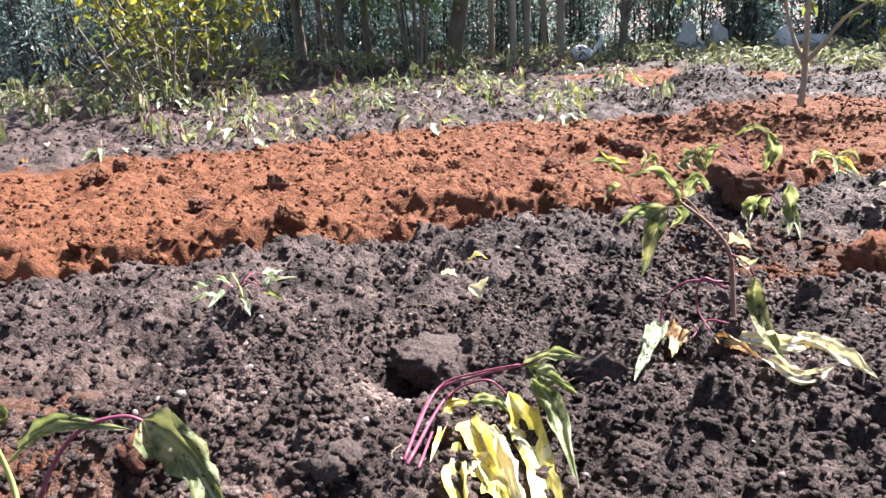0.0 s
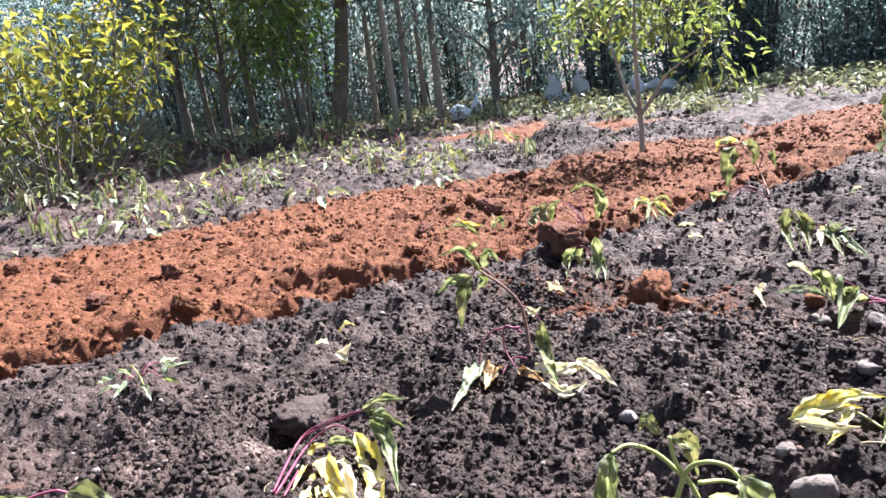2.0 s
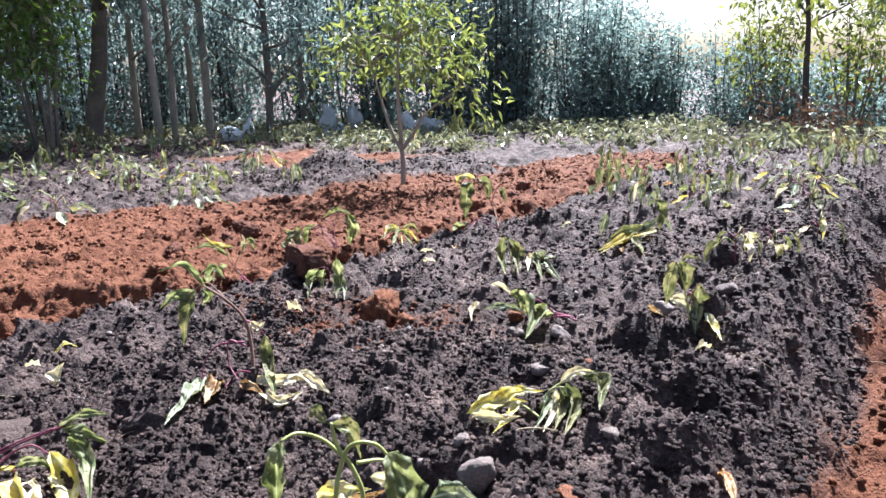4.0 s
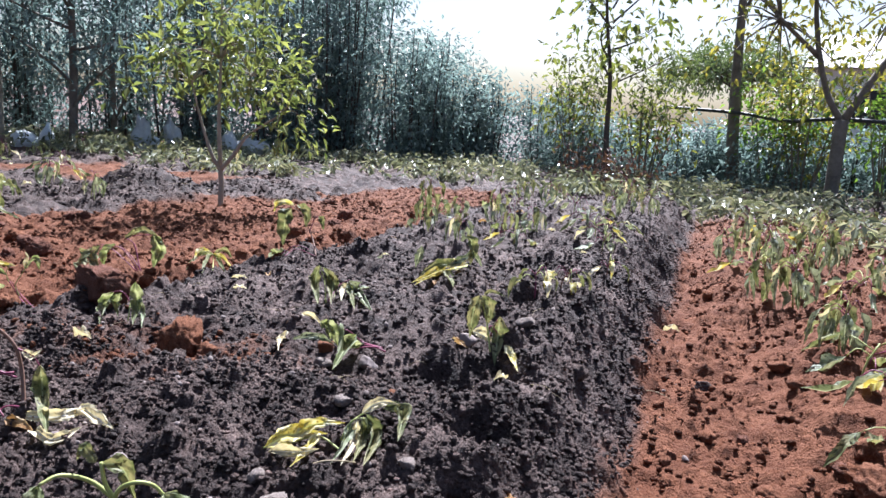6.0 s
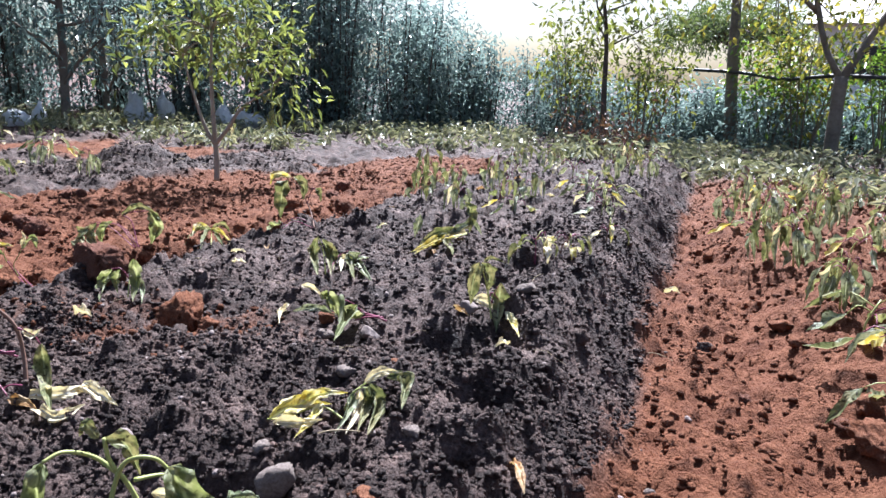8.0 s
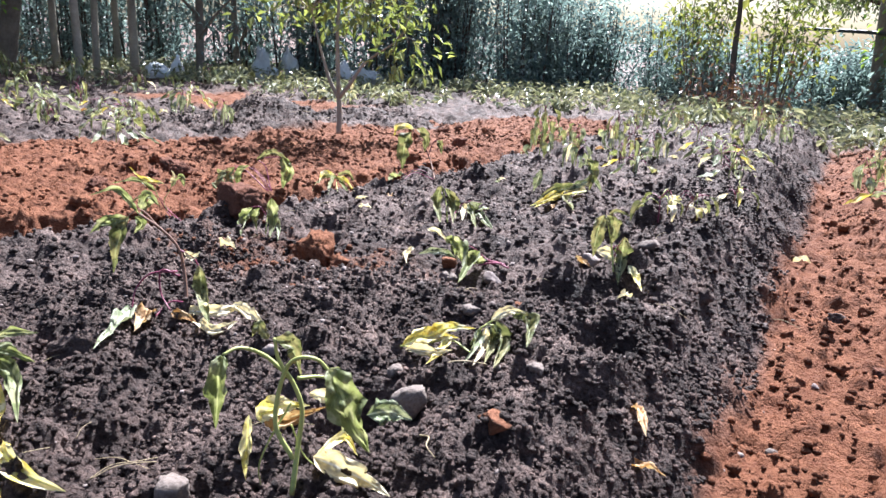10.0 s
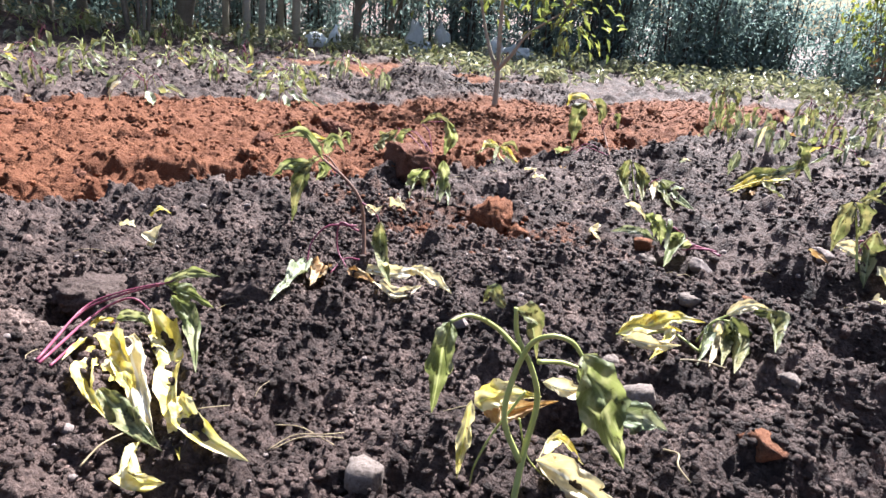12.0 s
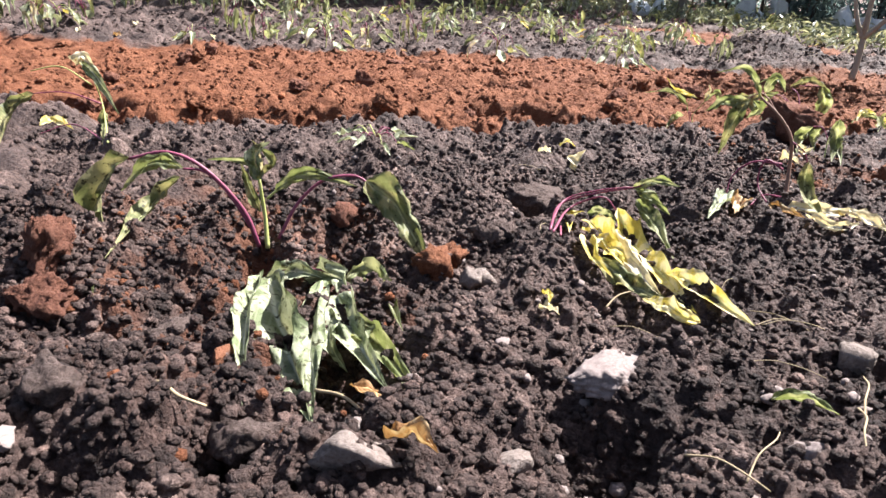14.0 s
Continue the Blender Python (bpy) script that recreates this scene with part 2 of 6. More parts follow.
CABLE = plain_material("cable_black", (0.02, 0.02, 0.02), (0.05, 0.05, 0.05), 20, 0.5, 0.1, 0.001)

# ---- mesh helpers ----


def link_mesh(name, verts, faces, mat, parent=None, label="", smooth=True, uvs=None):
    me = bpy.data.meshes.new(name)
    me.from_pydata(verts if isinstance(verts, list) else verts.tolist(), [], faces if isinstance(faces, list) else faces.tolist())
    me.materials.append(mat)
    if smooth:
        me.polygons.foreach_set("use_smooth", np.ones(len(me.polygons), bool))
    if uvs is not None:
        layer = me.uv_layers.new(name="UVMap")
        idx = np.empty(len(me.loops), np.int32)
        me.loops.foreach_get("vertex_index", idx)
        layer.data.foreach_set("uv", np.asarray(uvs, np.float32)[idx].ravel())
    ob = new(name, me)
    if parent:
        ob.parent = parent
    if label:
        ob["label"] = label
    return ob


def curve_points(pts, n):
    """A smooth line through pts: n points (Catmull-Rom)."""
    p = np.asarray(pts, float)
    if len(p) == 2:
        return p[0] + (p[1] - p[0]) * np.linspace(0, 1, n)[:, None]
    q = np.vstack([2 * p[0] - p[1], p, 2 * p[-1] - p[-2]])
    out = []
    for u in np.linspace(0, len(p) - 1 - 1e-9, n):
        i, t = int(u), u - int(u)
        a, b, c, d = q[i : i + 4]
        out.append(0.5 * (2 * b + (c - a) * t + (2 * a - 5 * b + 4 * c - d) * t * t + (3 * b - a - 3 * c + d) * t**3))
    return np.array(out)


def tube(verts, faces, pts, r0, r1, sides=7, n=None):
    """Adds a tapered round limb along pts to the lists."""
    line = curve_points(pts, n or 4 * len(pts))
    tang = np.gradient(line, axis=0)
    tang /= np.linalg.norm(tang, axis=1)[:, None] + 1e-9
    side = np.cross(tang[0], (0.3, 0.9, 0.2))
    first = len(verts)
    for i, (c, t) in enumerate(zip(line, tang)):
        side = side - t * (side @ t)
        side /= np.linalg.norm(side) + 1e-9
        other = np.cross(t, side)
        r = r0 + (r1 - r0) * i / (len(line) - 1)
        for k in range(sides):
            a = 2 * math.pi * k / sides
            verts.append(tuple(c + r * (math.cos(a) * side + math.sin(a) * other)))
    for i in range(len(line) - 1):
        for k in range(sides):
            a, b = first + i * sides + k, first + i * sides + (k + 1) % sides
            faces.append((a, b, b + sides, a + sides))
    faces.append(tuple(range(first + sides - 1, first - 1, -1)))
    faces.append(tuple(range(len(verts) - sides, len(verts))))


# ---- ground relief ----


def cell_random(ix, iy, k):
    h = (ix.astype(np.int64) * 374761393 + iy.astype(np.int64) * 668265263 + k * 2147483647) & 0x7FFFFFFF
    h = ((h ^ (h >> 13)) * 1274126177) & 0x7FFFFFFF
    return ((h ^ (h >> 16)) & 0xFFFFF) / float(0x100000)


def soft_noise(x, y, size, k):
    u, v = x / size, y / size
    i, j = np.floor(u), np.floor(v)
    a, b = u - i, v - j
    a, b = a * a * (3 - 2 * a), b * b * (3 - 2 * b)
    c = [cell_random(i + p, j + q, k) for p, q in ((0, 0), (1, 0), (0, 1), (1, 1))]
    return (c[0] * (1 - a) + c[1] * a) * (1 - b) + (c[2] * (1 - a) + c[3] * a) * b - 0.5


def lumps(x, y, cell, k, share, small, large):
    """Rounded clods: the highest of the domes that stand over each place."""
    x = x + soft_noise(x, y, cell * 0.6, k + 7) * cell * 0.35
    y = y + soft_noise(x, y, cell * 0.6, k + 8) * cell * 0.35
    i0, j0 = np.floor(x / cell), np.floor(y / cell)
    top = np.zeros_like(x)
    for p in (-1, 0, 1):
        for q in (-1, 0, 1):
            i, j = i0 + p, j0 + q
            r = cell * (small + (large - small) * cell_random(i, j, k + 1)) * (cell_random(i, j, k + 2) < share)
            dx, dy = x - (i + cell_random(i, j, k + 3)) * cell, y - (j + cell_random(i, j, k + 4)) * cell
            top = np.maximum(top, np.sqrt(np.maximum(r * r - dx * dx - dy * dy, 0)))
    return top


def step(a, b, v):
    t = np.clip((v - a) / (b - a), 0, 1)
    return t * t * (3 - 2 * t)


def left_edge(y):
    """Where the dark bed ends towards the red strip."""
    return np.interp(y, (-1.0, -0.3, 0.0, 0.25, 0.5, 1.0, 1.3, 1.6, 2.0, 2.5, 3.4, 5.3, 6.5), (-3.1, -2.62, -2.42, -2.25, -2.1, -2.0, -1.86, -1.66, -1.54, -1.43, -1.3, -1.36, -1.6))


def far_edge(y):
    """Where the red strip ends towards the greyish bed."""
    return np.interp(y, (-1.0, 0.0, 0.9, 1.5, 2.1, 2.6, 3.0, 3.4, 4.2, 5.0, 6.5), (-4.9, -4.55, -4.22, -4.28, -4.2, -3.78, -3.6, -3.35, -3.15, -2.9, -2.1))


def lie_of_land(x, y):
    """The beds tilt down towards the red strip; the field beyond lies low and level, rising to the shrubs."""
    near = np.clip(0.0787 * x, -0.215, 0.0)
    beyond = step(5.4, 7.0, y)
    return near * (1 - beyond) - 0.2 * beyond + 0.24 * mound(x, y, -8.6, 1.6, 2.2, 2.6)


def mound(x, y, cx, cy, rx, ry):
    return np.exp(-(((x - cx) / rx) ** 2) - ((y - cy) / ry) ** 2)


def red_share(x, y):
    """1 where the earth is red subsoil, 0 where it is dark compost."""
    w = 0.16 * soft_noise(x, y, 0.3, 21) + 0.08 * soft_noise(x, y, 0.07, 22)
    l = left_edge(y)
    f = far_edge(y)
    strip = step(f - 0.04, f + 0.04, x + w) * (1 - step(l - 0.05, l + 0.0, x + w * 0.35)) * (1 - step(6.3, 6.6, y + w))
    heap = mound(x, y, -3.65, 3.95, 0.5, 0.3) + mound(x, y, -3.0, 4.75, 0.5, 0.24)
    strip = strip * (1 - step(0.3, 0.6, heap + w))
    back = step(4.1, 4.4, y + w) * (1 - step(5.4, 5.7, y + w)) * step(-5.9, -5.6, x + w) * (1 - step(-3.9, -3.6, x + w))
    furrow = step(0.06, 0.15, x + w * 0.5) * (1 - step(1.35, 1.6, x + 2 * w)) * (1 - step(6.0, 6.6, y + w))
    stain = 0.75 * mound(x, y, -1.0, 1.33, 0.34, 0.13) + 0.5 * mound(x, y, -1.05, -0.15, 0.4, 0.22)
    stain = np.clip(stain + soft_noise(x, y, 0.05, 23) * 0.9 * (stain > 0.12), 0, 0.9)
    far = 0.35 * step(7.5, 9, np.hypot(x, y)) * (0.5 + soft_noise(x, y, 0.8, 24))
    return np.clip(np.maximum.reduce([strip, back, furrow, stain, far]), 0, 1)


# holes between the clods: place, radius and depth
HOLLOWS = ((-1.138, 0.446, 0.06, 0.07), (-0.99, 0.662, 0.05, 0.055), (-0.416, 0.757, 0.07, 0.05), (-0.61, -0.095, 0.075, 0.08), (-0.4, 0.09, 0.07, 0.08), (-0.51, -0.36, 0.06, 0.07), (-1.056, 0.07, 0.05, 0.05),
           (-0.11, 1.17, 0.06, 0.07), (-0.09, 1.0, 0.06, 0.07), (-0.23, 1.41, 0.05, 0.05), (-0.16, 1.51, 0.04, 0.05), (-0.1, 0.955, 0.05, 0.05), (-1.02, -0.105, 0.05, 0.08), (-1.04, 0.016, 0.05, 0.05), (-0.37, 0.774, 0.05, 0.05), (-0.54, -0.235, 0.05, 0.06), (-0.85, -0.22, 0.05, 0.05))


def ground_height(x, y, fine=True):
    x, y = np.asarray(x, float), np.asarray(y, float)
    w = 0.07 * soft_noise(x, y, 0.35, 31) + 0.05 * soft_noise(x, y, 0.12, 32)
    l = left_edge(y) + w
    end = 1 - step(5.9, 6.6, y)
    gap = np.interp(y, (-0.5, 1.1, 1.8), (0.24, 0.22, 0.12))
    bed = step(l - 0.12, l + 0.03, x) * (1 - step(-0.14 + w, 0.15 + w, x))
    ragged = 0.16 * soft_noise(x, y, 0.17, 33) + 0.1 * soft_noise(x, y, 0.06, 34) + 0.04 * soft_noise(x, y, 0.025, 35)
    red = 0.75 * step(l - gap, l - gap - 0.04, x + np.maximum(ragged, -0.03)) + 0.25 * step(l - gap - 0.04, l - gap - 0.16, x + 1.5 * ragged)
    z = -0.2 + 0.215 * bed + red * (0.2 + 0.03 * step(0.2, -0.2, x - far_edge(y)))
    bank = np.interp(y, (1.5, 2.3, 3.3, 4.7), (0.72, 0.58, 0.38, 0.28))
    z = z + 0.1 * step(bank - 0.2, bank + 0.12, x + w) * (1 - step(2.5, 3.5, x))
    z = z * end
    z = z + 0.2 * mound(x, y, -3.65, 4.0, 0.42, 0.24) + 0.08 * mound(x, y, -3.0, 4.75, 0.5, 0.2) + lie_of_land(x, y)
    z = z + 0.05 * mound(x, y, -3.0, 1.3, 0.5, 1.1) + 0.03 * red * mound(x, y, -2.6, 0.4, 0.4, 1.2)
    for cx, cy, r, d in HOLLOWS:
        z = z - d * mound(x, y, cx, cy, r, r * 0.8)
    r = red_share(x, y)
    rough = 0.07 * soft_noise(x, y, 0.28, 1) + 0.06 * soft_noise(x, y, 0.1, 2) + 0.03 * soft_noise(x, y, 0.045, 3)
    clods = 0.9 * lumps(x, y, 0.1, 40, 0.35, 0.15, 0.42)
    z = z + rough * (1 - 0.4 * r) + clods * (1.0 - 0.5 * r) + r * 0.65 * lumps(x, y, 0.06, 45, 0.6, 0.15, 0.48) - 0.003 - 0.008 * r
    if fine:
        f = 1 - 0.25 * r
        z = z + 1.0 * f * lumps(x, y, 0.034, 60, 0.55, 0.2, 0.5) + f * 1.15 * lumps(x, y, 0.017, 80, 0.8, 0.25, 0.52) + f * 1.15 * lumps(x, y, 0.009, 100, 0.85, 0.25, 0.52) - 0.0195 * f
    else:
        z = z + 0.8 * lumps(x, y, 0.05, 60, 0.6, 0.2, 0.45) - 0.008
    return z


def ground_at(x, y):
    """Height of the ground round one place, bumps levelled."""
    g = np.linspace(-0.03, 0.03, 4)
    gx, gy = np.meshgrid(x + g, y + g)
    return float(ground_height(gx, gy).mean())


def soil_patch(name, x0, x1, y0, y1, res, label, category="ground", kind="structure"):
    x0, x1, y0, y1 = x0 - 2 * res, x1 + 2 * res, y0 - 2 * res, y1 + 2 * res
    nx, ny = int(round((x1 - x0) / res)) + 1, int(round((y1 - y0) / res)) + 1
    gx, gy = np.meshgrid(np.linspace(x0, x1, nx), np.linspace(y0, y1, ny))
    z = ground_height(gx, gy, res < 0.035)
    shake = np.random.default_rng(int(1000 * (x1 + 7 * y1)) % 9999)
    rough = min(res, 0.012)
    gx = gx + shake.uniform(-0.3, 0.3, gx.shape) * rough
    gy = gy + shake.uniform(-0.3, 0.3, gy.shape) * rough
    z = z + shake.uniform(-0.5, 0.5, z.shape) * min(rough, 0.004) * 0.7
    # the rim dips under its neighbours
    rim = np.minimum.reduce([gx - x0, x1 - gx, gy - y0, y1 - gy]) < 0.5 * res
    z = np.where(rim, z - 0.03, z)
    n = nx * ny
    me = bpy.data.meshes.new(name)
    idx = np.arange(n).reshape(ny, nx)
    quads = np.stack([idx[:-1, :-1], idx[:-1, 1:], idx[1:, 1:], idx[1:, :-1]], -1).reshape(-1, 4)
    me.vertices.add(n)
    me.vertices.foreach_set("co", np.stack([gx, gy, z], -1).ravel())
    me.loops.add(quads.size)
    me.loops.foreach_set("vertex_index", quads.ravel().astype(np.int32))
    me.polygons.add(len(quads))
    me.polygons.foreach_set("loop_start", np.arange(0, quads.size, 4, dtype=np.int32))
    me.polygons.foreach_set("use_smooth", np.ones(len(quads), bool))
    me.update()
    me.validate()
    at = me.attributes.new("red_earth", "FLOAT", "POINT")
    at.data.foreach_set("value", red_share(gx, gy).ravel().astype(np.float32))
    me.materials.append(SOIL)
    return tagged(new(name, me), label, category, kind=kind)


soil_patch("soil_bed", -1.3, 0.0, -0.5, 1.4, 0.0041, "dark crumbly compost planting bed with rough clods", "planting bed")
soil_patch("soil_bed", -2.2, -1.3, -0.5, 1.4, 0.0065, "dark compost at the edge of the planting bed", "planting bed")
soil_patch("soil_bed", 0.0, 0.25, -0.5, 1.4, 0.007, "dark sloping shoulder of the compost bed", "planting bed")
soil_patch("soil_bed", -1.7, 0.25, 1.4, 2.5, 0.0085, "dark crumbly compost bed with wilted seedlings", "planting bed")
soil_patch("soil_bed", -1.5, 0.25, 2.5, 4.0, 0.014, "dark compost bed further along the furrow", "planting bed")
soil_patch("soil_bed", -1.5, 0.25, 4.0, 6.8, 0.025, "dark far end of the compost planting bed", "planting bed")
soil_patch("red_soil", -3.0, -2.2, -1.0, 1.4, 0.009, "freshly dug red earth strip between the beds", "soil")
soil_patch("red_soil", -2.6, -1.7, 1.4, 2.5, 0.009, "crumbling edge of the dug red earth strip", "soil")
soil_patch("red_soil", -3.0, -2.6, 1.4, 2.5, 0.011, "red earth in the middle of the strip", "soil")
soil_patch("red_soil", -3.0, -1.5, 2.5, 4.0, 0.014, "red earth edge further along the strip", "soil")
soil_patch("red_soil", -4.4, -3.0, -1.0, 4.0, 0.014, "red earth strip where it meets the greyish bed", "soil")
soil_patch("red_soil", -4.4, -1.5, 4.0, 6.8, 0.024, "red earth strip near the sapling", "soil")
soil_patch("furrow", 0.25, 1.0, 0.9, 3.6, 0.0085, "red earth furrow with loose crumbs", "furrow")
soil_patch("furrow", 0.25, 3.0, 3.6, 6.8, 0.024, "far red earth furrow and seedling bed", "furrow")
soil_patch("soil_bed", 1.0, 3.0, 0.9, 3.6, 0.03, "red earth bed planted with wilted seedlings", "planting bed")
soil_patch("soil_bed", -6.0, -4.4, -1.0, 4.0, 0.018, "greyish crumbly bed beyond the red strip", "planting bed")
soil_patch("soil_bed", -6.0, -4.4, 4.0, 6.8, 0.028, "greyish bed round the sapling", "planting bed")
soil_patch("soil_bed", -9.0, -6.0, -3.0, 6.8, 0.035, "greyish dark compost bed with scattered seedlings", "planting bed")
soil_patch("soil_bed", -9.0, 3.0, 6.8, 9.4, 0.04, "greyish field edge under rows of small seedlings", "planting bed")
soil_patch("soil_bed", -2.2, 0.25, -3.0, -0.5, 0.035, "dark compost at the near end of the bed", "planting bed")
soil_patch("red_soil", -4.4, -2.2, -3.0, -1.0, 0.035, "red earth where the strip begins", "soil")
soil_patch("furrow", 0.25, 3.0, -3.0, 0.9, 0.045, "red earth furrow and bed where they begin", "furrow")
soil_patch("soil_bed", -6.0, -4.4, -3.0, -1.0, 0.035, "near end of the greyish bed", "planting bed")


def far_ground():
    """The field beyond the beds, one sheet to the horizon with a hollow under the beds."""
    xs = np.r_[-900, -300, -100, -45, np.linspace(-25, 25, 101), 45, 100, 300, 900]
    ys = np.r_[-900, -300, -100, -45, np.linspace(-20, 30, 101), 45, 100, 300, 900]
    gx, gy = np.meshgrid(xs, ys)
    z = -0.2 + 0.24 * mound(gx, gy, -8.6, 1.6, 2.2, 2.6) + 0.06 * soft_noise(gx, gy, 1.3, 5) + 0.04 * soft_noise(gx, gy, 0.6, 6)
    under = (gx > -8.8) & (gx < 2.8) & (gy > -2.8) & (gy < 9.2)
    z = np.where(under, -0.7, z)
    nx, ny = len(xs), len(ys)
    idx = np.arange(nx * ny).reshape(ny, nx)
    quads = np.stack([idx[:-1, :-1], idx[:-1, 1:], idx[1:, 1:], idx[1:, :-1]], -1).reshape(-1, 4)
    ob = link_mesh("ground", np.stack([gx, gy, z], -1).reshape(-1, 3), quads, SOIL)
    at = ob.data.attributes.new("red_earth", "FLOAT", "POINT")
    at.data.foreach_set("value", np.clip(0.2 + 0.5 * soft_noise(gx, gy, 1.5, 9), 0, 1).ravel().astype(np.float32))
    tagged(ob, "bare brown field soil between plants and trees", "ground", kind="structure")


far_ground()

rng = np.random.default_rng(5)
ICO = bmesh.new()
bmesh.ops.create_icosphere(ICO, subdivisions=1, radius=1)
ICO_V = np.array([v.co[:] for v in ICO.verts])
# the underside lies in the soil
ICO_F = np.array([[v.index for v in f.verts] for f in ICO.faces if f.calc_center_median().z > -0.7])
ICO.free()
OCT_V = np.array([(1, 0, 0), (0, 1, 0), (-1, 0, 0), (0, -1, 0), (0, 0, 0.95), (0, 0, -0.9)], float)
OCT_F = np.array([(0, 1, 4), (1, 2, 4), (2, 3, 4), (3, 0, 4), (1, 0, 5), (2, 1, 5), (3, 2, 5), (0, 3, 5)])


def crumbs(name, mat, label, n, x0, x1, y0, y1, small, large, where, round_ones=True):
    """Loose soil crumbs lying on the ground, joined."""
    x, y = rng.uniform(x0, x1, n), rng.uniform(y0, y1, n)
    keep = where(x, y)
    x, y = x[keep], y[keep]
    r = small + (large - small) * rng.random(len(x)) ** 2
    z = ground_height(x, y) + r * 0.3
    shape, sides = (ICO_V, ICO_F) if round_ones else (OCT_V, OCT_F)
    if large < 0.04:
        a = rng.uniform(0, 6.28, len(x))
        tilt = rng.uniform(-0.4, 0.4, len(x))
    else:
        a, tilt = np.zeros(len(x)), np.zeros(len(x))
    v = shape[None] * (0.78 + 0.5 * rng.random((len(x), len(shape), 1))) * (r[:, None] * np.array([1, 1, 0.8]) * rng.uniform(0.7, 1.25, (len(x), 3)))[:, None]
    ca, sa, ct, st = np.cos(a)[:, None], np.sin(a)[:, None], np.cos(tilt)[:, None], np.sin(tilt)[:, None]
    px, pz = v[..., 0] * ct - v[..., 2] * st, v[..., 0] * st + v[..., 2] * ct
    v = np.stack([px * ca - v[..., 1] * sa, px * sa + v[..., 1] * ca, pz], -1)
    v = v + np.stack([x, y, z], -1)[:, None]
    f = sides[None] + (np.arange(len(x)) * len(shape))[:, None, None]
    ob = link_mesh(name, v.reshape(-1, 3), f.reshape(-1, 3), mat)
    tagged(ob, label, "soil crumbs", kind="stuff")


crumbs("soil_crumbs", DARK_CRUMB, "fine loose compost crumbs on the near bed", 32000, -1.35, 0.12, -0.45, 1.35, 0.0022, 0.0077, lambda x, y: (red_share(x, y) < 0.6))
crumbs("soil_crumbs", DARK_CRUMB, "loose dark compost crumbs on the bed", 17000, -2.5, 0.15, -0.5, 2.8, 0.0042, 0.011, lambda x, y: ((y > 1.15) | (x < -1.28)) & (x > left_edge(y) - 0.05) & (red_share(x, y) < 0.6))
crumbs("soil_crumbs", DARK_CRUMB, "dark crumbs rolled down the bed's slope", 6000, -0.35, 0.16, 1.2, 4.2, 0.003, 0.010, lambda x, y: red_share(x, y) < 0.7, False)
crumbs("soil_crumbs", DARK_CRUMB, "coarser dark compost crumbs further along the bed", 6000, -1.5, 0.15, 2.4, 6.0, 0.005, 0.0122, lambda x, y: red_share(x, y) < 0.6, False)
crumbs("soil_crumbs", DARK_CRUMB, "dark crumbs on the greyish bed", 8000, -6.6, -3.9, -1.0, 5.0, 0.006, 0.018, lambda x, y: red_share(x, y) < 0.5, False)
crumbs("soil_crumbs", DARK_CRUMB, "dark crumbs on the heap by the sapling", 4000, -4.2, -2.2, 3.4, 5.3, 0.006, 0.016, lambda x, y: red_share(x, y) < 0.5, False)
crumbs("soil_crumbs", RED_CRUMB, "red crumbs at the far end of the strip", 3000, -3.4, -1.4, 4.2, 6.6, 0.006, 0.018, lambda x, y: red_share(x, y) > 0.4, False)
crumbs("soil_crumbs", RED_CRUMB, "loose red earth crumbs on the dug strip", 9000, -4.4, -1.5, -0.8, 4.4, 0.0045, 0.0145, lambda x, y: red_share(x, y) > 0.6)
crumbs("soil_crumbs", RED_CRUMB, "red earth crumbs along the furrow", 6000, 0.08, 1.1, 0.9, 6.0, 0.002, 0.012, lambda x, y: red_share(x, y) > 0.5)
crumbs("soil_crumbs", RED_CRUMB, "red earth scattered on the compost", 700, -1.5, -0.6, 1.1, 1.6, 0.004, 0.012, lambda x, y: mound(x, y, -1.0, 1.34, 0.32, 0.15) > rng.random(len(x)))
crumbs("soil_crumbs", RED_CRUMB, "reddish crumbs round a wilted plant", 500, -1.5, -0.5, -0.45, 0.15, 0.003, 0.009, lambda x, y: mound(x, y, -0.95, -0.15, 0.32, 0.2) > rng.random(len(x)))
crumbs("soil_crumbs", DARK_CRUMB, "coarse dark crumbs round the pale plant", 4500, -1.3, -0.3, -0.5, 0.15, 0.0025, 0.0095, lambda x, y: x > -9)
crumbs("gravel", STONE_PALE, "small pale pebbles and grit among the soil", 700, -1.8, 0.2, -0.1, 2.6, 0.002, 0.0085, lambda x, y: x > left_edge(y))

# ---- stones and clods ----


